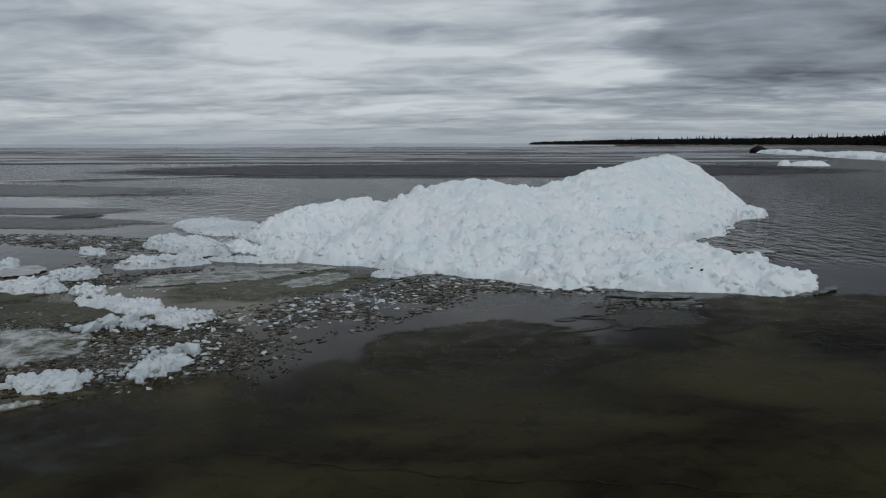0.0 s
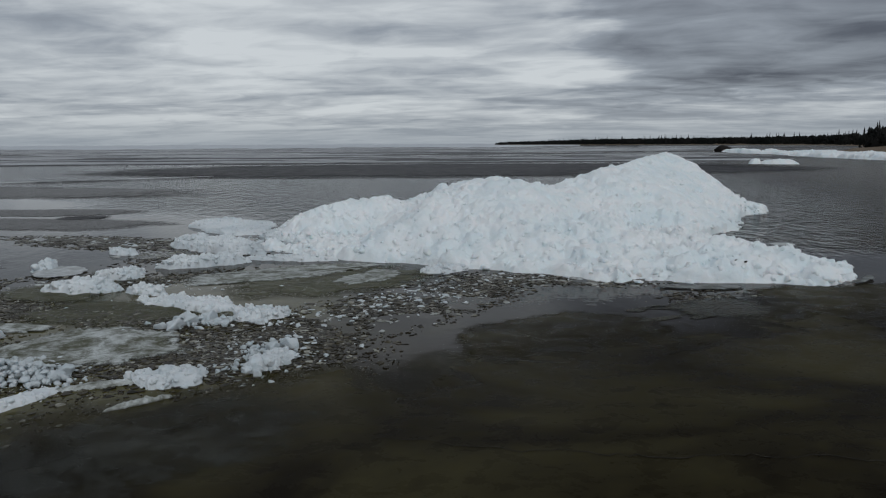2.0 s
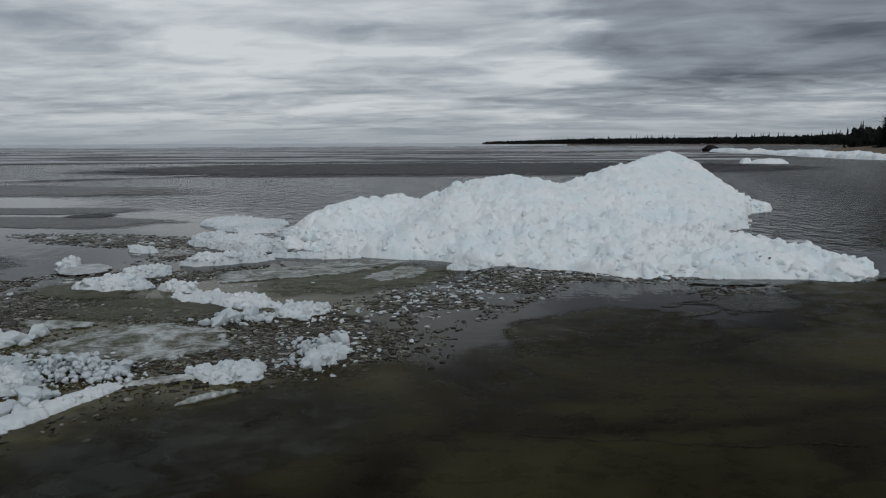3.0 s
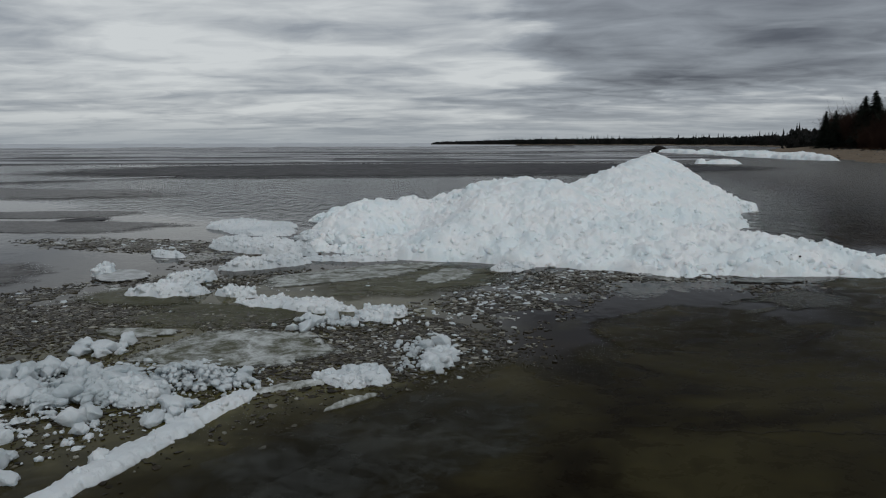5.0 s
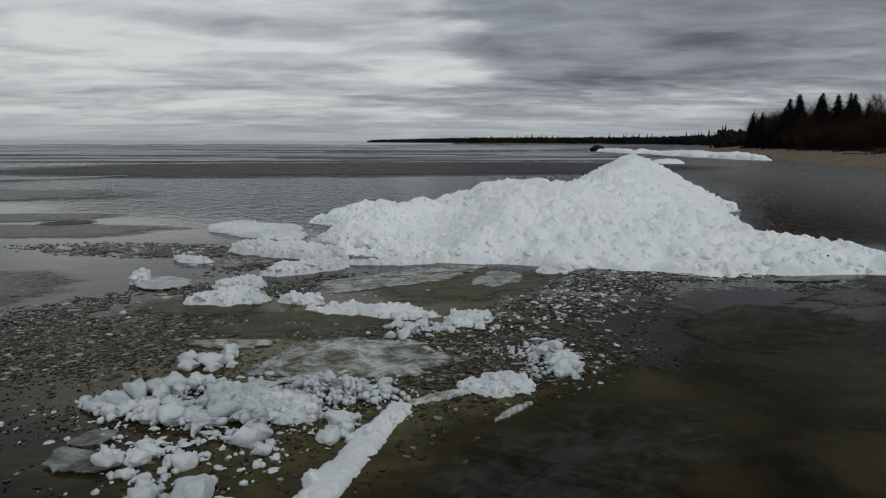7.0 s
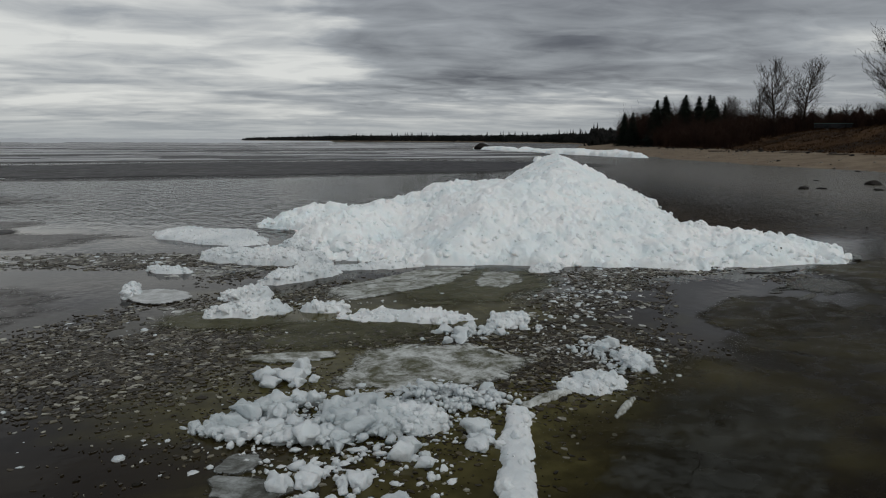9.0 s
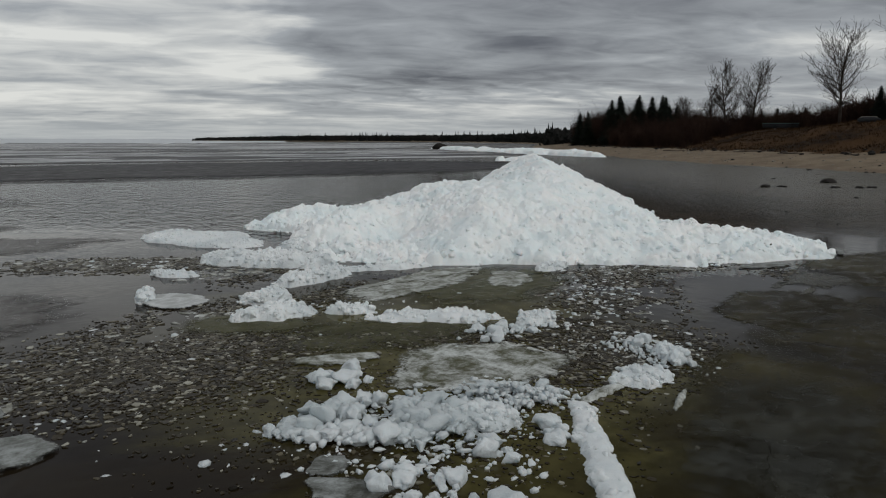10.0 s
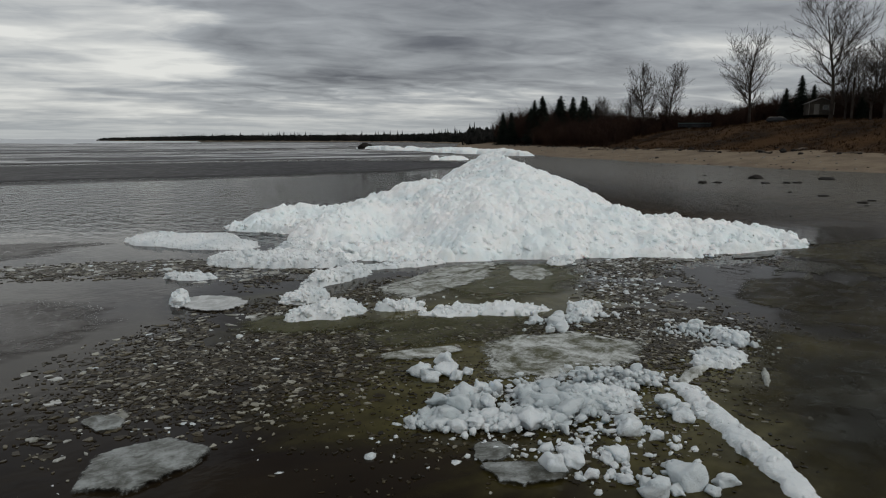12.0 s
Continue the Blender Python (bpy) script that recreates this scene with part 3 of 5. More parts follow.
snow_floe("ice_mound", -5.12, 10.41, 0.33, 0.27, 45, 0.12, 44, "rounded lump of white ice on thin ice", 0.9, crowd=25)
snow_floe("ice_drift", -5.29, 9.42, 0.52, 0.24, -5, 0.08, 45, F_LABEL, 0.8, crowd=41)
snow_floe("ice_drift", -4.36, 9.24, 0.33, 0.15, -35, 0.04, 46, F_LABEL, 0.7, crowd=19)
snow_floe("ice_drift", -3.62, 8.48, 0.82, 0.25, -27, 0.07, 47, "long white ice drift lying across thin ice", 0.45, crowd=25)
sheet("ice_floe", -6.25, 10.88, 0.50, 0.38, -60, 0.022, M_PALE, 48, "flat pale grey floe with a ragged rim", "ice floe", rough=0.12)
snow_floe("ice_mound", -6.58, 11.12, 0.22, 0.12, 60, 0.10, 49, "small white lumps on the rim of a floe", 0.8, crowd=12)
snow_floe("ice_floe", -5.97, 12.75, 0.42, 0.17, -40, 0.07, 50, "small pale floe among brash ice", 0.6, crowd=12)
snow_floe("ice_drift", -2.85, 11.75, 0.85, 0.15, -14, 0.06, 51, "narrow band of white ice along the pile's foot", 0.5, crowd=19)
snow_floe("ice_drift", -0.25, 10.45, 0.42, 0.18, 25, 0.05, 52, "small tongue of white ice at the pile's foot", 0.9, crowd=25)
snow_floe("ice_mound", -3.3, 14.6, 0.5, 0.4, 10, 0.2, 57, "white ice lumps in a notch of the pile", 0.85, crowd=48)
snow_floe("ice_drift", -2.55, 7.75, 0.34, 0.15, 15, 0.06, 58, "low white ice lump beside a slab", 0.9, crowd=12)

# ridge of packed snow along a crack
snow_floe("snow_ridge", -4.33, 4.58, 1.10, 0.118, 59, 0.07, 53, "long low ridge of packed white snow on thin ice", 0.13, 0.013, crowd=6, blunt=3.5)
snow_floe("snow_ridge", -3.42, 5.55, 0.42, 0.065, 16, 0.04, 54, "narrow grey strip of slush joining the long ridge", 0.12, 0.012, M_SLAB)
snow_floe("snow_strip", -3.0, 5.1, 0.27, 0.028, 33, 0.035, 55, "short narrow strip of grey frozen slush on dark ice", 0.12, 0.01, M_SLAB)
snow_floe("ice_drift", -2.94, 5.64, 0.32, 0.20, -10, 0.05, 56, "low heap of white ice crumbs on brash", 0.75, 0.016, crowd=22)
snow_floe("ice_drift", -2.15, 6.0, 0.32, 0.12, 60, 0.03, 59, "small heap of white ice crumbs on brash", 0.9, 0.016, crowd=16)

# ---- sheets and slabs ----
front = sheet("ice_sheet", 4.0, 0.1, 9.9, 7.5, 10, 0.010, M_SHEET, 61, "dark thin sheet of smooth wet lake ice", rough=0.05, n=240)
sheet("ice_sheet", 5.7, 6.7, 3.0, 2.3, 8, 0.004, M_SHEET, 161, "dark brown thin ice at the foot of the pile", rough=0.08)
sheet("ice_sheet", 0.75, 6.55, 1.25, 1.05, 20, 0.004, M_SHEET, 162, "dark brown tongue of thin ice with a ragged rim", rough=0.12)


def crack(x0, y0, x1, y1, width, seed, parent):
    """A thin dark crack wandering across a sheet."""
    rng = random.Random(seed)
    n, v, f = 60, [], []
    off = 0.0
    for i in range(n + 1):
        t = i / n
        off = off * 0.9 + rng.gauss(0, 0.02)
        w = width * rng.uniform(0.3, 1.0)
        x, y = x0 + (x1 - x0) * t, y0 + (y1 - y0) * t + off
        v += [(x, y - w, 0.0145), (x, y + w, 0.0145)]
        if i:
            f.append((2 * i - 2, 2 * i, 2 * i + 1, 2 * i - 1))
    ob = child("crack", mesh_of("crack", v, f, M_SILT), parent, parent.matrix_basis.inverted(), "thin dark wandering crack")


crack(-1.2, 4.3, 2.4, 3.6, 0.007, 3, front)
crack(-3.6, 3.9, -1.9, 4.9, 0.004, 5, front)
sheet("ice_sheet", 2.85, 7.7, 0.7, 0.5, 20, 0.009, M_WEED, 78, "dark olive film of thin ice", rough=0.14)
sheet("ice_sheet", -2.8, 4.25, 1.5, 0.75, 32, 0.0145, M_CLOUDY, 80, "cloudy blue-grey patch of thin ice", rough=0.12)
sheet("ice_sheet", 4, 54, 29, 15, 0, 0.01, M_LEAD, 73, "wide dark sheet of new ice on the lake", rough=0.05, n=200)
slab = sheet("ice_slab", -2.75, 10.5, 1.6, 0.55, 22, 0.014, M_SLAB, 74, "long grey slab of thin ice with a dark edge", "ice slab", rough=0.10, corners=7)
crack(-3.9, 10.3, -1.3, 10.85, 0.02, 8, slab)
crack(-1.3, 9.9, -0.1, 10.5, 0.014, 9, slab)
sheet("ice_slab", -1.4, 10.05, 0.62, 0.36, 60, 0.015, M_SLAB, 75, "pale streaked patch of thin ice", "ice slab", rough=0.2)
sheet("ice_sheet", -5.6, 9.2, 0.9, 0.5, -25, 0.012, M_OLIVE, 76, "olive translucent thin ice between snow drifts", rough=0.14)
sheet("ice_sheet", -9.6, 11.2, 2.3, 1.6, -15, 0.008, M_GREYSHEET, 62, "smooth grey sheet of thin lake ice", rough=0.12)
sheet("ice_sheet", -10.6, 18.0, 4.2, 1.35, -10, 0.008, M_GREYSHEET, 63, "grey thin ice sheet with ragged edges", rough=0.14)
sheet("ice_sheet", -22, 31, 13, 4.2, -6, 0.008, M_GREYSHEET, 64, "wide grey sheet of thin ice on the lake", rough=0.14)
sheet("ice_sheet", -1.9, 9.75, 1.7, 1.0, 30, 0.008, M_OLIVE, 65, "olive translucent thin ice with pale streaks", rough=0.12)
sheet("ice_sheet", -4.4, 8.1, 1.3, 0.75, -20, 0.007, M_OLIVE, 66, "olive translucent thin ice between snow drifts", rough=0.14)
sheet("ice_slab", -4.02, 6.68, 1.0, 0.78, 10, 0.016, M_SLAB, 167, "milky grey ice slab awash in the water", "ice slab", rough=0.10, corners=7)
sheet("ice_slab", -8.02, 6.56, 0.48, 0.33, 19, 0.03, M_GREYSLAB, 68, "pale grey ice slab with ragged corners afloat", "ice slab", rough=0.09, corners=5)
sheet("ice_slab", -8.1, 7.45, 0.14, 0.2, 15, 0.015, M_GREYSLAB, 69, "small dull grey ice slab awash", "ice slab", rough=0.1, corners=6)
sheet("ice_slab", -6.0, 5.36, 0.18, 0.14, 10, 0.02, M_GREYSLAB, 70, "grey flat ice slab at the edge of the rubble", "ice slab", rough=0.1, corners=6)
sheet("ice_slab", -6.0, 4.98, 0.30, 0.17, -40, 0.025, M_GREYSLAB, 71, "grey flat ice slab at the edge of the rubble", "ice slab", rough=0.1, corners=6)
sheet("ice_slab", -5.2, 7.5, 0.5, 0.2, -15, 0.015, M_SLAB, 72, "narrow pale ice slab among thin ice", "ice slab", rough=0.1, corners=6)

sheet("ice_floe", -18.8, 40.2, 5.4, 0.28, 30, 0.03, M_FARICE, 85, "long thin white rim of broken ice on the lake", "ice floe", rough=0.3)
sheet("ice_sheet", -9.5, 19.3, 0.75, 0.55, 20, 0.014, M_LEAD, 86, "small dark floe of new ice", rough=0.14)
sheet("ice_sheet", -11.5, 21.0, 3.2, 1.2, -8, 0.008, M_GREYSHEET, 87, "grey thin ice sheet with ragged edges", rough=0.16)
rng = random.Random(23)
for i in range(9):
    t = i / 8
    sheet("ice_film", 1.7 + 1.6 * t + rng.gauss(0, 0.1), 7.5 + 0.35 * t + rng.gauss(0, 0.22), rng.uniform(0.14, 0.42), rng.uniform(0.06, 0.17), rng.uniform(-10, 35), 0.006, M_WEED, 110 + i,
          "dark olive scrap of thin ice in a still pool", rough=0.3, group="films of thin ice", n=90)
sheet("ice_slab", 3.1, 8.85, 0.62, 0.17, -8, 0.02, M_GREYSLAB, 88, "smooth grey ice slab at the foot of the pile", "ice slab", rough=0.1, corners=5)
for i, (x, y) in enumerate(((5.05, 9.15), (5.5, 9.0), (5.75, 9.2))):
    sheet("ice_slab", x, y, 0.2, 0.08, 10 + 20 * i, 0.03, M_GREYSLAB, 96 + i, "dark tilted ice plate beside the pile's low end", "ice slab", rough=0.14, corners=5)
sheet("ice_floe", 6.3, 12.4, 0.22, 0.2, 0, 0.04, M_PALE, 99, "small flat white floe behind the pile", "ice floe", rough=0.1)

# ---- rubble of ice blocks ----
BLOCKS = [block_mesh("ice_block", 100 + s, M_BLOCK) if s % 5 < 1 else lump_mesh("ice_block", 100 + s, M_BLOCK, random.Random(s).uniform(0.6, 0.9), 3, 0.38)
          for s in range(20)]


def blocks(count, cx, cy, a, b, turn, lo, hi, mound, group, label, seed, gaps=0.0):
    """Scatters separate blocks, the larger first, over an uneven oval with bare gaps; none sinks into another by much."""
    rng = random.Random(seed)
    c, s = math.cos(radians(turn)), math.sin(radians(turn))
    done = []
    tries = 0
    while len(done) < count and tries < count * 80:
        tries += 1
        size = lo + (hi - lo) * (1 - len(done) / count) ** 2.6
        size *= rng.uniform(0.85, 1.15)
        u, v = rng.uniform(-1, 1), rng.uniform(-1, 1)
        rim = 1 + 0.3 * float(soft_noise(np.array([u * a]), np.array([v * b]), 0.5, seed)[0])
        bare = float(soft_noise(np.array([u * a]), np.array([v * b]), 0.34, seed + 40)[0])
        if u * u + v * v > rim * rim or bare < gaps - 1 or any((u * a - p) ** 2 + (v * b - q) ** 2 < (0.29 * (size + r)) ** 2 for p, q, r in done):
            continue
        done.append((u * a, v * b, size))
        z = mound * max(0.0, 1 - (u * u + v * v)) * rng.uniform(0.2, 1.0) + 0.10 * size
        ob = new("ice_block", BLOCKS[rng.randrange(20)])
        ob.matrix_basis = pose(cx + c * u * a - s * v * b, cy + s * u * a + c * v * b, z, rng.uniform(-18, 18), rng.uniform(-18, 18),
                               rng.uniform(0, 360)) @ Matrix.Diagonal((size, size, size, 1))
        tagged(ob, label, "ice block", group)


snow_floe("ice_mound", -4.78, 5.52, 0.36, 0.24, -20, 0.12, 91, "packed white heap of ice in the middle of the rubble", 0.9, 0.014, M_BLOCK, crowd=30)
B_LABEL = "rounded white block of candled ice in rubble"
G_RUBBLE, G_BESIDE = "blocks of the ice rubble", "blocks beside the rubble"
blocks(112, -5.46, 5.86, 0.84, 0.50, -12, 0.06, 0.24, 0.12, G_RUBBLE, B_LABEL, 1, 0.95)
blocks(64, -4.78, 5.40, 0.60, 0.46, -25, 0.055, 0.25, 0.12, G_RUBBLE, B_LABEL, 11, 0.9)
blocks(34, -4.25, 5.82, 0.52, 0.30, -18, 0.05, 0.17, 0.08, G_RUBBLE, "small white chunk of candled ice in rubble", 2)
blocks(8, -5.38, 6.92, 0.42, 0.30, 40, 0.15, 0.32, 0.0, G_BESIDE, "white rounded flat ice block in a loose row", 3)
blocks(15, -5.58, 4.80, 0.34, 0.2, -35, 0.06, 0.24, 0.02, G_BESIDE, "white rounded ice block in shallow water", 4)
blocks(8, -5.38, 4.34, 0.42, 0.16, -30, 0.10, 0.31, 0.0, G_BESIDE, "white rounded ice block in shallow water", 12)
blocks(9, -5.0, 4.75, 0.30, 0.30, 0, 0.05, 0.14, 0.0, G_BESIDE, "small white ice block in shallow water", 13)
blocks(26, -2.95, 7.5, 0.72, 0.30, 5, 0.06, 0.26, 0.0, "blocks along the drift", "small white ice block beside a drift", 5)
blocks(18, -2.15, 6.15, 0.58, 0.25, 78, 0.05, 0.20, 0.02, "blocks on the brash", "small white ice block on brash ice", 6)


def crumbs(count, cx, cy, a, b, turn, lo, hi, mound, seed, label, mat=None):
    """Small bits of white ice, too many to count, strewn over an oval."""
    rng = np.random.default_rng(seed)
    c, s = math.cos(radians(turn)), math.sin(radians(turn))
    verts, faces = [], []
    for _ in range(count):
        u, v = rng.normal(0, 0.5), rng.normal(0, 0.5)
        size = lo + (hi - lo) * rng.random() ** 3
        x, y = cx + c * u * a - s * v * b, cy + s * u * a + c * v * b
        z = mound * max(0.0, 1 - (u * u + v * v)) * rng.random()
        o, t = len(verts), rng.uniform(0, 6.28)
        st, hh = rng.uniform(0.3, 0.8), rng.uniform(0.06, 0.26)
        for k, (rr, h) in enumerate(((1.0, -0.25), (1.0, 0.35), (0.62, 0.85))):
            for i in range(6):
                q = t + 1.047 * i + rng.uniform(-0.25, 0.25)
                w = 0.5 * size * rr * rng.uniform(0.6, 1.3)
                px, py = w * math.cos(q), w * math.sin(q) * st
                verts.append((x + px * math.cos(t) - py * math.sin(t), y + px * math.sin(t) + py * math.cos(t), z + size * hh * h * rng.uniform(0.8, 1.2)))
        for k in (0, 1):
            faces += [(o + 6 * k + i, o + 6 * k + (i + 1) % 6, o + 6 * k + 6 + (i + 1) % 6, o + 6 * k + 6 + i) for i in range(6)]
        faces.append(tuple(range(o + 12, o + 18)))
    tagged(new("ice_crumbs", mesh_of("ice_crumbs", verts, faces, mat or M_BLOCK)), label, "ice crumbs", kind="stuff")


C_LABEL = "scattered crumbs of white ice"


def strewn(count, cx, cy, a, b, turn, lo, hi, mound, seed, label):
    """Small rounded bits between the blocks, thicker in some places than in others."""
    g = np.random.default_rng(seed)
    u, v = g.normal(0, 0.5, count * 2), g.normal(0, 0.5, count * 2)
    keep = soft_noise(u * a, v * b, 0.3, seed) > -0.25
    u, v = u[keep][:count], v[keep][:count]
    c, s = math.cos(radians(turn)), math.sin(radians(turn))
    z = mound * np.clip(1 - u * u - v * v, 0, 1) * g.random(len(u))
    grains("ice_crumbs", cx + c * u * a - s * v * b, cy + s * u * a + c * v * b, z, lo, hi, -0.1, seed, M_BLOCK, 1, None, None, label)


strewn(240, -5.38, 5.75, 0.95, 0.62, -12, 0.03, 0.12, 0.10, 31, "small rounded bits of white ice among the blocks")
strewn(320, -4.3, 5.78, 0.56, 0.32, -18, 0.03, 0.10, 0.13, 32, "heaped fine bits of white ice beside the blocks")
strewn(70, -5.4, 4.75, 0.6, 0.4, -30, 0.03, 0.09, 0.0, 33, "small rounded bits of white ice in shallow water")
strewn(110, -2.3, 6.2, 0.45, 0.6, 0, 0.03, 0.09, 0.03, 34, "small rounded bits of white ice on brash")
strewn(140, -2.9, 7.5, 0.75, 0.3, 5, 0.03, 0.09, 0.02, 35, "small rounded bits of white ice on brash")
crumbs(160, -4.35, 5.9, 0.66, 0.36, -10, 0.03, 0.11, 0.14, 1, "heaped fine crumbs of white ice beside the blocks")
crumbs(520, -5.2, 5.6, 1.0, 0.8, -15, 0.025, 0.10, 0.07, 2, C_LABEL)
crumbs(50, -2.7, 5.75, 0.4, 0.25, 0, 0.03, 0.11, 0.10, 3, C_LABEL)
crumbs(70, -2.1, 6.4, 0.6, 0.6, -20, 0.03, 0.12, 0.04, 4, C_LABEL)
crumbs(45, -7.0, 8.7, 1.5, 1.1, 25, 0.025, 0.12, 0.0, 5, C_LABEL)
crumbs(300, -1.0, 8.4, 1.9, 0.55, 42, 0.025, 0.12, 0.0, 6, C_LABEL)
crumbs(90, 1.4, 9.8, 1.6, 0.25, -18, 0.03, 0.14, 0.0, 7, "white ice bits along the foot of the pile")
crumbs(25, -7.9, 6.9, 1.0, 0.8, 0, 0.02, 0.07, 0.0, 8, C_LABEL)
crumbs(70, -6.6, 14.2, 1.8, 0.5, -22, 0.04, 0.16, 0.0, 9, C_LABEL)
crumbs(70, -4.4, 9.6, 1.6, 0.9, -10, 0.03, 0.12, 0.0, 10, C_LABEL)
crumbs(260, -3.3, 13.9, 1.2, 1.3, 0, 0.04, 0.18, 0.08, 11, "white ice bits in the notch of the pile")


# ---- brash: thin scraps of ice in the water ----
def brash(name, count, cx, cy, a, b, turn, lo, hi, seed, label, mat=None):
    rng = random.Random(seed)
    c, s = math.cos(radians(turn)), math.sin(radians(turn))
    verts, faces = [], []
    spots = np.random.default_rng(seed).normal(0, 0.52, (count, 2))
    thin = soft_noise(spots[:, 0] * a, spots[:, 1] * b, 0.55, seed) + 0.6 * soft_noise(spots[:, 0] * a, spots[:, 1] * b, 0.2, seed + 3)
    for (u, v), gap in zip(spots, thin):
        if gap < -0.6 or u * u + v * v > 1.7:
            continue
        x, y = cx + c * u * a - s * v * b, cy + s * u * a + c * v * b
        size = lo + (hi - lo) * rng.random() ** 2.6
        n = rng.randint(4, 7)
        t0, st, yaw = rng.uniform(0, 6.3), rng.uniform(0.3, 0.95), rng.uniform(0, 6.3)
        tx, ty = rng.gauss(0, 0.05), rng.gauss(0, 0.05)
        high = rng.uniform(0.002, 0.009)
        cy_, sy_ = math.cos(yaw), math.sin(yaw)
        o = len(verts)
        ring = []
        for i in range(n):
            t = t0 + 2 * math.pi * (i + rng.uniform(-0.3, 0.3)) / n
            r = size * 0.5 * rng.uniform(0.7, 1.15)
            p, q = r * math.cos(t), r * math.sin(t) * st
            ring.append((p * cy_ - q * sy_, p * sy_ + q * cy_))
        verts += [(x + p * 0.9, y + q * 0.9, high + tx * p + ty * q) for p, q in ring]
        verts += [(x + p, y + q, -0.015 + tx * p + ty * q) for p, q in ring]
        faces.append(tuple(range(o, o + n)))
        faces += [(o + n + i, o + n + (i + 1) % n, o + (i + 1) % n, o + i) for i in range(n)]
    tagged(new(name, mesh_of(name, verts, faces, mat or M_BRASH, False)), label, "brash ice", kind="stuff")


B3 = "pale scraps of broken thin ice afloat"
for k, (count, x, y, a, b, turn, hi) in enumerate([(60, -7.0, 8.7, 1.7, 1.1, 25, 0.24), (200, -1.0, 8.1, 2.6, 0.75, 44, 0.16), (110, 1.3, 9.5, 1.7, 0.35, -14, 0.2),
                                                  (170, -6.8, 14.4, 2.0, 0.8, -22, 0.34), (110, -5.7, 9.6, 0.7, 0.8, 0, 0.24), (28, -8.0, 7.3, 0.9, 0.9, 0, 0.16),
                                                  (160, -2.7, 6.6, 0.8, 0.6, 0, 0.15), (120, -5.2, 12.6, 0.9, 0.5, 0, 0.26)]):
    brash("pale_brash", count, x, y, a, b, turn, 0.05, hi, 60 + k, B3, M_SCRAP)
B2 = "dark wet scraps of broken thin ice"
brash("brash_ice", 9000, -1.2, 7.9, 3.0, 0.78, 44, 0.02, 0.13, 1, B2)
brash("brash_ice", 2600, -3.7, 7.5, 1.3, 0.5, -20, 0.02, 0.12, 9, B2)
brash("brash_ice", 1800, -5.4, 8.3, 0.9, 0.5, -10, 0.02, 0.12, 10, B2)
brash("brash_ice", 1200, -4.3, 10.2, 1.3, 0.4, 30, 0.02, 0.12, 11, B2)
brash("brash_ice", 900, -4.6, 12.2, 1.2, 0.5, 30, 0.03, 0.14, 12, B2)
brash("brash_ice", 260, 2.9, 8.3, 0.7, 0.4, 10, 0.03, 0.14, 8, B2)
brash("brash_ice", 1500, 1.1, 9.6, 1.5, 0.42, -14, 0.02, 0.14, 2, B2)
brash("brash_ice", 5200, -6.5, 9.35, 1.9, 0.9, 28, 0.02, 0.13, 3, B2)
brash("brash_ice", 3000, -6.9, 8.4, 1.1, 0.9, 20, 0.02, 0.12, 13, B2)
brash("brash_ice", 4200, -6.8, 14.2, 2.4, 0.7, -22, 0.04, 0.2, 4, B2)
brash("brash_ice", 3600, -6.75, 7.7, 1.15, 0.95, 20, 0.03, 0.13, 14, B2)
brash("brash_ice", 500, -7.9, 7.9, 1.1, 0.7, 20, 0.03, 0.13, 15, B2)
brash("brash_ice", 900, -7.4, 7.8, 1.5, 1.0, 28, 0.015, 0.08, 5, B2)
brash("brash_ice", 5000, -4.9, 5.8, 1.9, 1.5, 0, 0.015, 0.08, 6, "small wet ice scraps between white blocks")
brash("brash_ice", 4500, -2.6, 6.3, 1.3, 0.9, 0, 0.02, 0.11, 7, B2)

# ---- shore ----
SHORE = [(26, -70), (33, -20), (38.5, 10), (40.5, 30), (44, 45), (52, 65), (63, 88), (85, 130), (130, 190), (190, 270), (240, 380),
         (250, 500), (195, 650), (110, 787), (135, 850), (400, 950), (1500, 1100)]


def inland(x, y):
    """Metres from the waterline, plus on land."""
    best = np.full(x.shape, 1e9)
    sign = np.ones(x.shape)
    for (ax, ay), (bx, by) in zip(SHORE, SHORE[1:]):
        dx, dy = bx - ax, by - ay
        u = np.clip(((x - ax) * dx + (y - ay) * dy) / (dx * dx + dy * dy), 0, 1)
        px, py = x - ax - u * dx, y - ay - u * dy
        d = np.hypot(px, py)
        near = d < best
        best = np.where(near, d, best)
        sign = np.where(near, np.where(dx * py - dy * px < 0, 1.0, -1.0), sign)
    return best * sign


def land_height(x, y):
    s = inland(x, y) + 1.2 * soft_noise(x, y, 9, 70) + 0.4 * soft_noise(x, y, 2.5, 71)
    near = np.clip((95 - y) / 45, 0, 1)
    top = 1.6 + 2.5 * near + 1.3 * near * np.clip((s - 24) / 22, 0, 1)
    beach = np.clip(s, -8, 9) * 0.10
    bank = np.clip((s - 8) / 16, 0, 1)
    bank = bank * bank * (3 - 2 * bank)
    wave = np.clip((s - 6) / 8, 0, 1)
    return beach + (top - 0.9) * bank + wave * (0.28 * soft_noise(x, y, 5, 72) + 0.15 * soft_noise(x, y, 1.9, 73)) + 0.03 * soft_noise(x, y, 1.3, 74)


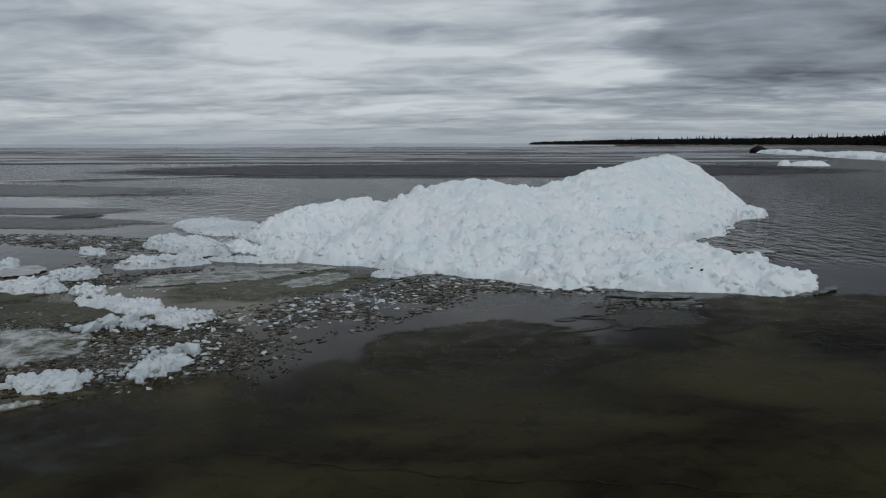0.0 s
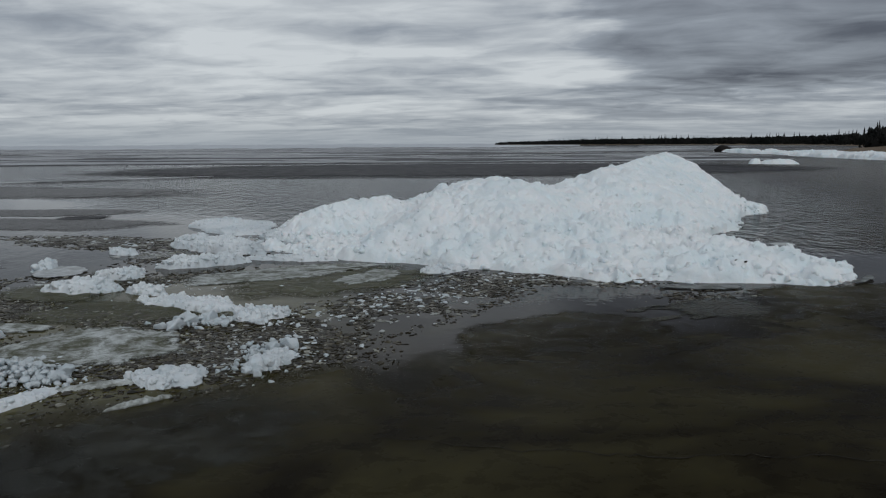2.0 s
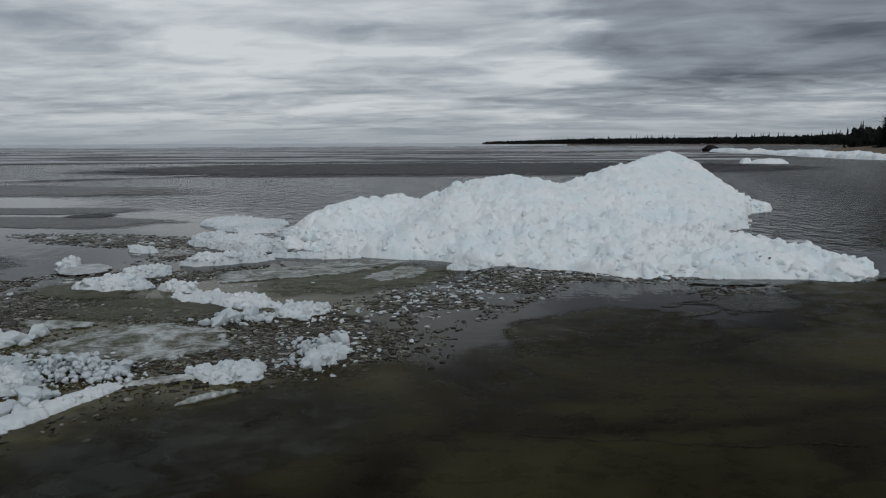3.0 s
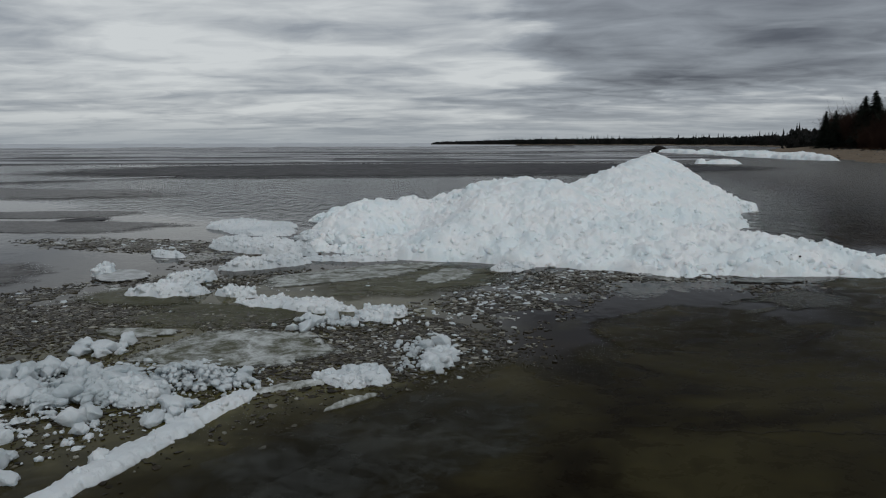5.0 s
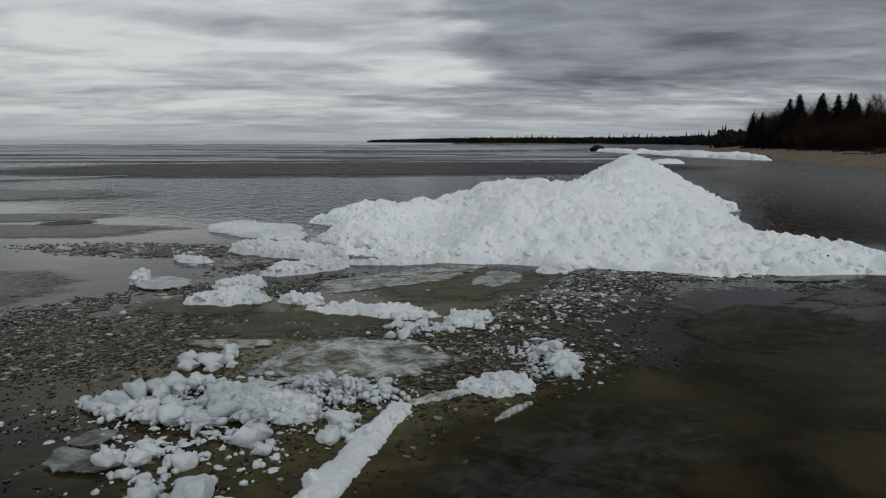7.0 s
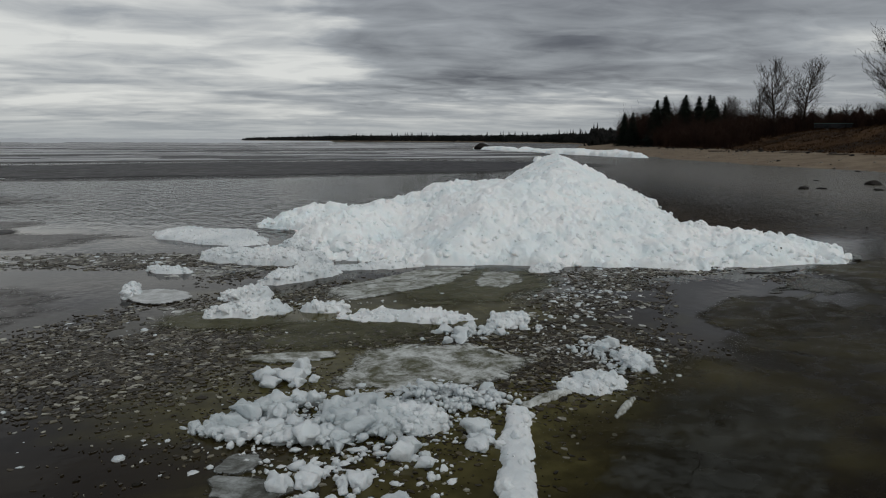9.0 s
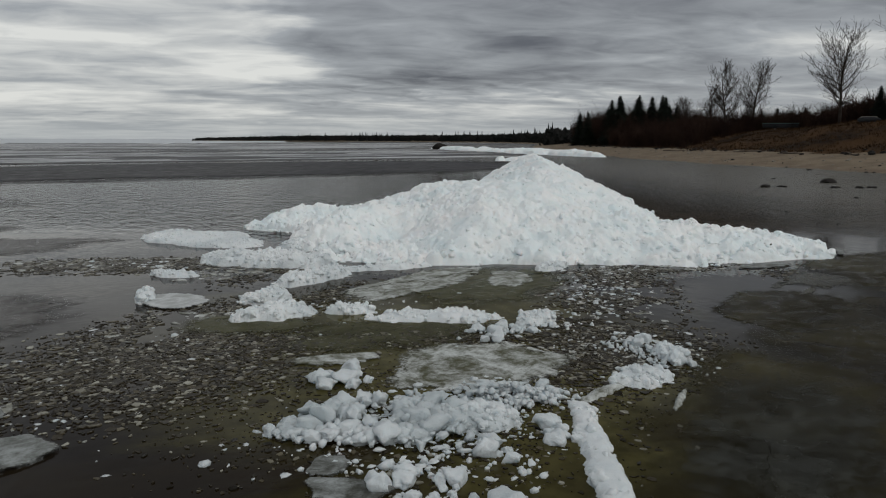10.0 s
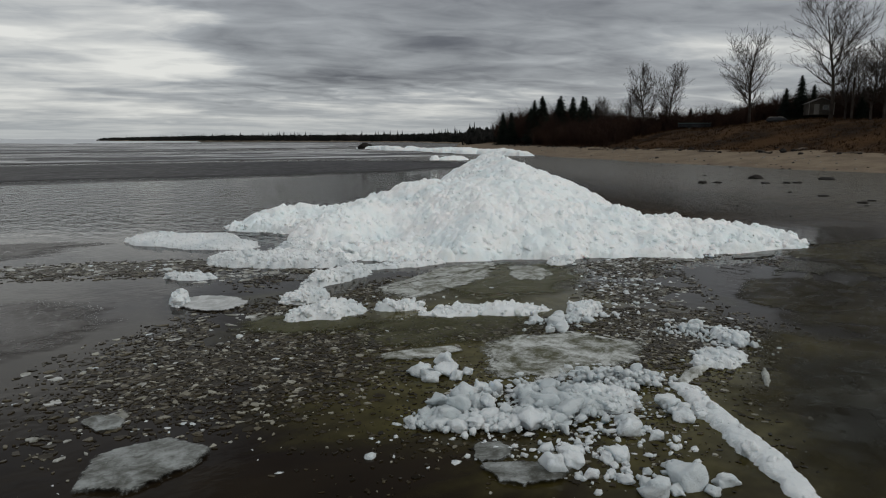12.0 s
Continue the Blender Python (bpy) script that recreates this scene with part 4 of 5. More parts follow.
def land():
    xs = np.concatenate([np.arange(22, 130, 1.0), 130 * 1.045 ** np.arange(0, 52)])
    ys = np.concatenate([np.arange(-70, 200, 1.0), 200 * 1.035 ** np.arange(0, 46)])
    gx, gy = np.meshgrid(xs, ys)
    z = land_height(gx.ravel(), gy.ravel()).reshape(gx.shape)
    s = inland(gx.ravel(), gy.ravel()).reshape(gx.shape)
    idx = np.arange(gx.size).reshape(gx.shape)
    keep = z > -0.25
    quad = keep[:-1, :-1] | keep[1:, :-1] | keep[:-1, 1:] | keep[1:, 1:]
    q = np.stack([idx[:-1, :-1], idx[:-1, 1:], idx[1:, 1:], idx[1:, :-1]], -1)[quad]
    me = mesh_of("shore", np.stack([gx.ravel(), gy.ravel(), z.ravel()], 1).tolist(), q.tolist(), M_SAND)
    me.materials.append(M_EARTH)
    grass = (s.ravel()[q].mean(1) + 1.5 * soft_noise(gx.ravel()[q[:, 0]], gy.ravel()[q[:, 0]], 4, 75) > 9.5).astype(int)
    me.polygons.foreach_set("material_index", grass.tolist())
    return tagged(new("ground_shore", me), "sandy beach below a bank of dry brown grass", "shore", kind="structure")


land()


def land_z(x, y):
    return float(land_height(np.array([float(x)]), np.array([float(y)]))[0])


# stones of the shallows and the beach
ROCKS = [lump_mesh("boulder", 200 + s, M_ROCK, random.Random(s).uniform(0.35, 0.6), 3, 0.18) for s in range(6)]
for i, (x, y, size) in enumerate([(21.0, 22.2, 0.62), (21.9, 22.0, 0.55), (26.8, 22.9, 1.0), (23.4, 20.4, 0.6), (29.0, 20.2, 1.1), (24.9, 19.6, 0.5),
                                  (24.3, 19.8, 0.42), (17.9, 14.9, 0.5), (18.7, 16.6, 0.24), (16.1, 12.7, 0.5), (11.8, 14.6, 0.2), (9.8, 12.3, 0.11),
                                  (10.2, 12.0, 0.11), (27.5, 26.5, 0.35), (30.5, 17.5, 0.7), (15.2, 12.2, 0.22), (17.2, 12.9, 0.4)]):
    ob = new("boulder", ROCKS[i % 6])
    ob.matrix_basis = pose(x, y, 0.02 * size, 0, 0, 77 * i) @ Matrix.Diagonal((0.85 * size, 0.85 * size, 0.7 * size, 1))
    tagged(ob, "dark wet boulder standing in shallow water" if size > 0.4 else "small dark stone awash in shallow water", "boulder", "boulders in the shallows")


def stones(name, count, seed, s0, s1, lo, hi, mat, label):
    """Loose stones along the beach, between two distances from the waterline."""
    rng = np.random.default_rng(seed)
    x, y = rng.uniform(28, 90, 60000), rng.uniform(-20, 120, 60000)
    s = inland(x, y)
    pick = np.nonzero((s > s0) & (s < s1))[0][:count]
    z = land_height(x[pick], y[pick])
    verts, faces = [], []
    for x0, y0, z0 in zip(x[pick], y[pick], z):
        r = lo + (hi - lo) * rng.random() ** 3
        o = len(verts)
        for k, (rr, h) in enumerate(((1.0, -0.1), (0.95, 0.25), (0.5, 0.55))):
            for i in range(6):
                t = 1.047 * i + 0.3 * k
                w = r * rr * rng.uniform(0.75, 1.2)
                verts.append((x0 + w * math.cos(t), y0 + 0.8 * w * math.sin(t), max(z0, -0.05) + r * h))
        for k in (0, 1):
            faces += [(o + 6 * k + i, o + 6 * k + (i + 1) % 6, o + 6 * k + 6 + (i + 1) % 6, o + 6 * k + 6 + i) for i in range(6)]
        faces.append(tuple(range(o + 12, o + 18)))
    tagged(new(name, mesh_of(name, verts, faces, mat)), label, "stones", kind="stuff")


stones("beach_stones", 650, 1, 0.0, 10, 0.04, 0.2, M_STONE, "grey and brown stones scattered over the beach")
stones("dark_stones", 150, 2, -3.0, 3, 0.05, 0.25, M_ROCK, "dark wet stones along the waterline")
stones("dark_stones", 300, 3, 8.0, 11, 0.08, 0.4, M_ROCK, "dark stones and drift at the foot of the bank")


def tube(verts, faces, a, b, ra, rb, sides=4):
    d = (b - a).normalized()
    u = d.orthogonal().normalized()
    w = d.cross(u)
    o = len(verts)
    for c, r in ((a, ra), (b, rb)):
        verts += [tuple(c + r * (math.cos(6.2832 * i / sides) * u + math.sin(6.2832 * i / sides) * w)) for i in range(sides)]
    faces += [(o + i, o + (i + 1) % sides, o + sides + (i + 1) % sides, o + sides + i) for i in range(sides)]


def bare_tree(high, seed, spread=0.5, first=0.25, label="", low=1.0):
    """A leafless tree: bent tapered trunk, ascending limbs and fine twigs."""
    rng = random.Random(seed)
    tv, tf, cv, cf = [], [], [], []
    r0 = high * 0.020

    def grow(p, d, length, r, level):
        n = 4 if level < 2 else 2
        for i in range(n):
            e = Vector((rng.gauss(0, 1), rng.gauss(0, 1), rng.gauss(0, 0.6))) * (0.10 if level < 2 else 0.16)
            d2 = (d + e + Vector((0, 0, 0.13))).normalized()
            q = p + d2 * length / n
            ra, rb = max(0.013, r * (1 - 0.75 * i / n)), max(0.011, r * (1 - 0.75 * (i + 1) / n))
            tube(cv, cf, p, q, ra, rb, 4 if level < 2 else 3)
            if level < 3:
                for _ in range(3 if level < 2 else 2):
                    side = Vector((rng.gauss(0, 1), rng.gauss(0, 1), rng.gauss(0.25, 0.5))).normalized()
                    grow(q, (d2 * 0.75 + side * 0.75).normalized(), length * rng.uniform(0.38, 0.6), rb * 0.62, level + 1)
            p, d = q, d2

    p, d, n = Vector((0, 0, -0.3)), Vector((0, 0, 1)), 12
    for i in range(n):
        d = (d + Vector((rng.gauss(0, 0.05), rng.gauss(0, 0.05), 0.1))).normalized()
        q = p + d * high / n
        ra, rb = r0 * (1 - 0.9 * i / n) + 0.012, r0 * (1 - 0.9 * (i + 1) / n) + 0.012
        tube(tv, tf, p, q, ra, rb, 7)
        if i >= first * n:
            k = 4 if i < n - 4 else 2
            for _ in range(k):
                t = rng.uniform(0, 6.28)
                up_ = rng.uniform(0.45, 1.1)
                reach = high * spread * (0.30 + 0.5 * math.sin(math.pi * min(1.0, (i / n - first) / (1 - first) * 0.85 + 0.15))) * rng.uniform(0.5, 0.85)
                grow(q, Vector((math.cos(t), math.sin(t), up_)).normalized(), reach, rb * 0.5, 1)
        p = q
    tree = tagged(new("bare_tree"), label, "tree", "bare trees on the bank")
    child("trunk", mesh_of("trunk", tv, tf, M_BARK), tree)
    child("crown", mesh_of("crown", cv, cf, M_BARK), tree)
    return tree


def spruce(high, seed, label):
    """A dark spruce: trunk and drooping tiers of needled boughs."""
    rng = random.Random(seed)
    tv, tf, cv, cf = [], [], [], []
    tube(tv, tf, Vector((0, 0, -0.3)), Vector((0, 0, high * 0.97)), high * 0.016, 0.01, 6)
    z = high * 0.04
    while z < high * 0.99:
        k = 1 - z / high
        reach = high * 0.27 * (k ** 0.62) * rng.uniform(0.75, 1.15) + 0.12
        for i in range(9):
            t = 6.28 * (i + rng.random()) / 9
            r = reach * rng.uniform(0.65, 1.15)
            c, s = math.cos(t), math.sin(t)
            droop = rng.uniform(0.15, 0.45) * r
            for m in range(5):
                f0 = m / 5
                w = (0.16 + 0.17 * r) * (1.15 - f0)
                bx, by, bz = c * r * f0, s * r * f0, z - droop * f0
                ex, ey, ez = c * r * (f0 + 0.38), s * r * (f0 + 0.38), z - droop * (f0 + 0.38) - rng.uniform(0, 0.12) * r
                o = len(cv)
                g = rng.uniform(-0.3, 0.3)
                cv += [(bx - s * w, by + c * w, bz - 0.25 * w), (bx + s * w, by - c * w, bz - 0.25 * w - g * w), (ex, ey, ez), (bx, by, bz + 0.3 * w)]
                cf += [(o, o + 2, o + 3), (o + 1, o + 3, o + 2), (o, o + 1, o + 2)]
        z += high * 0.024 * rng.uniform(0.8, 1.2)
    tree = tagged(new("spruce_tree"), label, "tree", "spruces on the bank")
    child("trunk", mesh_of("trunk", tv, tf, M_BARK), tree)
    child("crown", mesh_of("crown", cv, cf, M_NEEDLE, False), tree)
    return tree


def stand(tree, spots):
    """Puts the first tree at the first spot and copies at the others: x, y, turn and size."""
    for i, (x, y, turn, size) in enumerate(spots):
        m = pose(x, y, land_z(x, y), 0, 0, turn)
        if i == 0:
            tree.matrix_basis = m
            tree.scale = (size, size, size)
        else:
            t = copy_thing(tree, m)
            t.scale = (size, size, size)


S_LABEL = "dark pointed spruce standing in brown brush"
stand(spruce(10.0, 1, S_LABEL), [(87, 103.9, 0, 0.96), (89.6, 101.4, 80, 0.95), (92.0, 100.5, 190, 0.92), (87.3, 106.4, 40, 0.9), (88.2, 108.5, 10, 0.78), (94, 99, 300, 0.9), (88.4, 104.8, 150, 0.85), (90.6, 103.0, 210, 0.9),
                                 (86.2, 105.3, 20, 0.7), (92.8, 98.0, 100, 0.8)])
stand(spruce(9.0, 2, S_LABEL), [(91.1, 97, 0, 1.0), (90.6, 94.7, 100, 0.78), (89.1, 115.5, 20, 0.76), (91, 120.5, 220, 0.78), (93, 105, 50, 0.95), (96, 98, 130, 0.8)])
stand(spruce(8.0, 3, S_LABEL), [(70.7, 44.0, 0, 0.66), (69.9, 45.3, 90, 0.5), (72.0, 43.2, 30, 0.5), (68.8, 36.5, 200, 0.4), (86.1, 71.9, 10, 0.45), (87.3, 70.2, 60, 0.5),
                                (88.5, 68.5, 90, 0.42), (85.0, 73.5, 10, 0.42), (90.0, 67.5, 140, 0.45)])
A_LABEL = "tall leafless aspen with fine ascending twigs"
stand(bare_tree(10.0, 11, 0.62, 0.15, A_LABEL), [(74.1, 52.2, 0, 0.97)])
stand(bare_tree(11.0, 12, 0.72, 0.25, "large leafless tree with spreading crooked limbs"), [(66.7, 38.6, 40, 0.98), (66.5, 31.5, 160, 0.75)])
stand(bare_tree(9.0, 13, 0.52, 0.15, A_LABEL), [(78.4, 72.1, 0, 1.0), (80.6, 69.2, 120, 0.97), (77.6, 74, 60, 0.7), (64.5, 33.8, 200, 0.72), (64.9, 32.7, 30, 0.75), (68.5, 38.0, 80, 0.7),
                                              (69.2, 36.9, 10, 0.65), (98, 99, 200, 0.85), (97, 97, 20, 0.8)])


def brush(name, count, seed, s0, s1, xr, yr, lo, hi, label):
    """Leafless thicket: many multi-stemmed shrubs."""
    rng = random.Random(seed)
    g = np.random.default_rng(seed)
    x, y = g.uniform(*xr, 40000), g.uniform(*yr, 40000)
    s = inland(x, y)
    pick = np.nonzero((s > s0) & (s < s1))[0][:count]
    z = land_height(x[pick], y[pick])
    verts, faces = [], []
    for x0, y0, z0 in zip(x[pick], y[pick], z):
        high = rng.uniform(lo, hi)
        for _ in range(16):
            t, lean = rng.uniform(0, 6.28), rng.uniform(0.05, 0.5)
            p = Vector((x0 + rng.gauss(0, 0.3), y0 + rng.gauss(0, 0.3), z0 - 0.1))
            d = Vector((math.cos(t) * lean, math.sin(t) * lean, 1)).normalized()
            q = p + d * high * rng.uniform(0.6, 1.0)
            tube(verts, faces, p, q, 0.035, 0.008, 3)
            for _ in range(4):
                a = p + (q - p) * rng.uniform(0.3, 0.95)
                e = a + (d * 0.6 + Vector((rng.gauss(0, 0.5), rng.gauss(0, 0.5), rng.gauss(0.2, 0.3)))) * high * 0.28
                tube(verts, faces, a, e, 0.022, 0.006, 3)
    tagged(new(name, mesh_of(name, verts, faces, M_BRUSH)), label, "brush", kind="stuff")


brush("brush_thicket", 520, 5, 12, 40, (70, 130), (104, 165), 4.5, 8.2, "tall leafless brown thicket along the shore")
brush("brush_thicket", 800, 1, 13, 42, (60, 150), (94, 190), 3.0, 6.2, "dense leafless brown brush along the shore")
brush("brush_thicket", 480, 4, 10, 34, (60, 120), (68, 100), 1.8, 4.2, "leafless brown brush on the slope of the bank")
brush("brush_thicket", 520, 2, 28, 48, (60, 120), (48, 90), 2.0, 3.8, "low leafless brush on top of the bank")
brush("brush_thicket", 700, 3, 27, 52, (55, 110), (10, 52), 1.6, 4.0, "low leafless brush on top of the bank")


def straw(count, seed):
    """Tufts of dead grass on the bank."""
    g = np.random.default_rng(seed)
    x, y = g.uniform(40, 110, 60000), g.uniform(0, 100, 60000)
    s = inland(x, y)
    pick = np.nonzero((s > 9.5) & (s < 34))[0][:count]
    z = land_height(x[pick], y[pick])
    verts, faces = [], []
    for x0, y0, z0 in zip(x[pick], y[pick], z):
        for _ in range(5):
            t, h, l = g.uniform(0, 6.28), g.uniform(0.08, 0.28), g.uniform(0.3, 1.2)
            o = len(verts)
            px, py = x0 + g.normal(0, 0.15), y0 + g.normal(0, 0.15)
            verts += [(px - 0.04 * math.sin(t), py + 0.04 * math.cos(t), z0 - 0.03), (px + 0.04 * math.sin(t), py - 0.04 * math.cos(t), z0 - 0.03),
                      (px + l * h * math.cos(t), py + l * h * math.sin(t), z0 + h)]
            faces.append((o, o + 1, o + 2))
    tagged(new("dry_grass", mesh_of("dry_grass", verts, faces, M_STRAW, False)), "tufts of dead straw-coloured grass on the bank", "grass", kind="stuff")


straw(8000, 3)


def far_woods(count, seed):
    """The wooded point across the bay: spruces and leafless crowns, far off."""
    g = np.random.default_rng(seed)
    x, y = g.uniform(90, 700, 90000), g.uniform(170, 900, 90000)
    s = inland(x, y)
    pick = np.nonzero((s > 4) & (s < 40))[0][:count]
    verts, faces = [], []
    for x0, y0 in zip(x[pick], y[pick]):
        near_tip = min(1.0, 0.35 + math.hypot(x0 - 110, y0 - 787) / 230)
        if g.random() < 0.10:
            h = g.uniform(4, 8.5) * near_tip
            for k in range(6):
                zb, r = 0.3 + h * k / 6.5, h * 0.17 * (1 - k / 6.3)
                o = len(verts)
                for i in range(6):
                    a = 1.047 * i + g.uniform(-0.3, 0.3)
                    verts.append((x0 + r * math.cos(a) * g.uniform(0.7, 1.3), y0 + r * math.sin(a), zb + g.uniform(-0.3, 0.2)))
                verts.append((x0, y0, zb + h * 0.27))
                faces += [(o + i, o + (i + 1) % 6, o + 6) for i in range(6)]
        else:
            h = g.uniform(2.8, 5.2) * near_tip
            for k in range(34):
                a, rr, zz = g.uniform(0, 6.28), 2.6 * math.sqrt(g.random()), 0.1 + h * (0.02 + 0.98 * g.random())
                rr *= max(0.25, 1 - (zz / (h + 1)) ** 3)
                px, py = x0 + rr * math.cos(a), y0 + rr * math.sin(a)
                o = len(verts)
                w = g.uniform(0.25, 0.7)
                verts += [(px - w, py + g.normal(0, 0.4), zz), (px + w, py + g.normal(0, 0.4), zz + g.normal(0, 0.3)), (px + g.normal(0, 0.3), py, zz + g.uniform(0.6, 1.4))]
                faces.append((o, o + 1, o + 2))
    tagged(new("far_woods", mesh_of("far_woods", verts, faces, M_FARWOOD, False)), "dark wooded point of spruce and bare trees across the bay", "woods", kind="stuff")


far_woods(4200, 9)

# ---- ice stranded farther along the shore ----
def far_pile(x, y, a, b, turn, high, seed, label, grain=4.0):
    ob = snow_floe("ice_ridge", x, y, a, b, turn, 1.3 * high, seed, label, 1.5, 0.12, M_PILE, grain * 0.5)
    tagged(ob, category="ice pile")


rng = random.Random(17)
for i in range(11):
    t = i / 10
    x, y = 53.2 + 14.5 * t + rng.gauss(0, 0.7), 74 + 66 * t
    far_pile(x, y, rng.uniform(3.5, 7.0), rng.uniform(1.1, 2.4), 74 + rng.uniform(-16, 16), rng.uniform(0.45, 1.15), 81 + i, "low white broken ice ridge stranded off the far beach", rng.uniform(2.2, 3.6))
far_pile(33, 59.5, 1.7, 0.7, -20, 0.55, 93, "small white ice heap in open water", 1.8)
far_pile(31.4, 60.4, 0.7, 0.5, 30, 0.75, 94, "small white ice heap in open water", 1.2)
big = new("boulder", ROCKS[2])
big.matrix_basis = pose(65.5, 137, 0.35, 0, 0, 30) @ Matrix.Diagonal((4.2, 3.8, 3.4, 1))
tagged(big, "large dark boulder among stranded ice", "boulder")


# ---- cabin and other things on the bank ----
def box(sx, sy, sz, x=0.0, y=0.0, z=0.0, bevel=0.02):
    bm = bmesh.new()
    bmesh.ops.create_cube(bm, size=1.0)
    for v in bm.verts:
        v.co = (v.co.x * sx + x, v.co.y * sy + y, v.co.z * sz + z)
    bmesh.ops.bevel(bm, geom=list(bm.edges), offset=bevel, segments=1, affect="EDGES")
    return bm


def part(name, bm, mat, parent, label=""):
    me = bpy.data.meshes.new(name)
    bm.to_mesh(me)
    bm.free()
    me.materials.append(mat)
    return child(name, me, parent, None, label)


M_SIDING = speckled("weathered_siding", (0.050, 0.044, 0.038), (0.075, 0.066, 0.056), 1.2, 0.85, 12, 0.01)
M_ROOF = speckled("grey_shingle_roof", (0.085, 0.08, 0.08), (0.12, 0.115, 0.11), 2.0, 0.9, 25, 0.01)
M_TRIM = speckled("pale_trim", (0.20, 0.19, 0.17), (0.15, 0.14, 0.125), 2.0, 0.7, 20, 0.004)
M_PANE = material("dark_pane", 0.08, 0.5)[0]
M_PANE.node_tree.nodes["Principled BSDF"].inputs["Base Color"].default_value = (0.01, 0.011, 0.013, 1)
M_TARP = speckled("dark_tarpaulin", (0.016, 0.018, 0.020), (0.03, 0.032, 0.035), 1.5, 0.6, 8, 0.03)
M_TEAL = speckled("painted_rail", (0.06, 0.11, 0.11), (0.08, 0.12, 0.12), 3, 0.6, 20, 0.003)


def cabin(x, y, turn):
    """A small gabled cabin: walls, two roof slopes, corner boards, window and door."""
    home = tagged(new("cabin"), "small weathered cabin with a low grey gable roof", "cabin")
    home.matrix_basis = pose(x, y, 4.75, 0, 0, turn) @ Matrix.Diagonal((0.6, 0.6, 0.6, 1))
    bm = bmesh.new()
    w, l, h, g = 2.0, 2.6, 2.0, 2.9
    v = [bm.verts.new(p) for p in [(-w, -l, 0), (w, -l, 0), (w, -l, h), (0, -l, g), (-w, -l, h), (-w, l, 0), (w, l, 0), (w, l, h), (0, l, g), (-w, l, h)]]
    for f in ((0, 1, 2, 3, 4), (9, 8, 7, 6, 5), (0, 5, 6, 1), (1, 6, 7, 2), (0, 4, 9, 5), (2, 7, 8, 3), (4, 3, 8, 9)):
        bm.faces.new([v[i] for i in f])
    part("wall", bm, M_SIDING, home)
    for side in (-1, 1):
        bm = box(2.45, 2 * l + 0.7, 0.09)
        bmesh.ops.rotate(bm, verts=bm.verts, cent=(0, 0, 0), matrix=Matrix.Rotation(side * math.atan2(g - h, w), 3, "Y"))
        bmesh.ops.translate(bm, verts=bm.verts, vec=(side * 1.13, 0, 2.45 + 0.05))
        part("roof_slope", bm, M_ROOF, home, "grey shingled slope")
        part("corner_board", box(0.12, 0.12, h, side * (w + 0.02), -l - 0.02, h / 2), M_TRIM, home, "pale corner board")
    window = part("window", box(1.04, 0.06, 0.94, 0.7, -l - 0.03, 1.25), M_TRIM, home, "pale window frame")
    part("pane", box(0.86, 0.03, 0.76, 0.7, -l - 0.06, 1.25, 0.005), M_PANE, window, "dark glass pane")
    door = part("door", box(0.85, 0.06, 1.85, -0.8, -l - 0.03, 0.95), M_TRIM, home, "pale wooden door")
    part("handle", box(0.05, 0.06, 0.14, -0.5, -l - 0.08, 0.95, 0.01), M_TARP, door, "dark handle")


cabin(69.6, 41.4, -52)
pole = tagged(new("utility_pole"), "plain dark wooden pole standing among bare trees", "pole")
pv, pf = [], []
tube(pv, pf, Vector((0, 0, -0.5)), Vector((0, 0, 4.3)), 0.14, 0.11, 8)
child("shaft", mesh_of("shaft", pv, pf, M_BARK), pole)
child("cap", mesh_of("cap", [(-0.14, -0.14, 4.29), (0.14, -0.14, 4.29), (0.14, 0.14, 4.29), (-0.14, 0.14, 4.29), (0, 0, 4.4)],
                     [(0, 1, 4), (1, 2, 4), (2, 3, 4), (3, 0, 4), (3, 2, 1, 0)], M_BARK), pole)
pole.matrix_basis = pose(67.5, 36.9, land_z(67.5, 36.9))
boat = tagged(new("covered_boat"), "upturned boat under a dark cover on the bank", "boat")
boat.matrix_basis = pose(67.8, 45.1, land_z(67.8, 45.1), 0, 0, -40)
hull = lump_mesh("hull", 301, M_TARP, 0.5, 3, 0.06)
child("hull", hull, boat, pose(0, 0, 0.2) @ Matrix.Diagonal((2.6, 1.3, 1.5, 1)))
child("keel", mesh_of("keel", [(-0.9, -0.03, 0.48), (0.9, -0.03, 0.48), (0.9, 0.03, 0.48), (-0.9, 0.03, 0.48), (-0.7, 0, 0.6), (0.7, 0, 0.6)],
                      [(0, 1, 5, 4), (2, 3, 4, 5), (0, 4, 3), (1, 2, 5), (3, 2, 1, 0)], M_TRIM), boat, None, "pale keel strip")
trailer = tagged(new("flat_trailer"), "long dark flat trailer with a teal top rail", "trailer")
trailer.matrix_basis = pose(82.8, 66.3, land_z(82.8, 66.3), 0, 0, -52)
part("bed", box(4.6, 1.6, 0.5, 0, 0, 0.75), M_TARP, trailer)
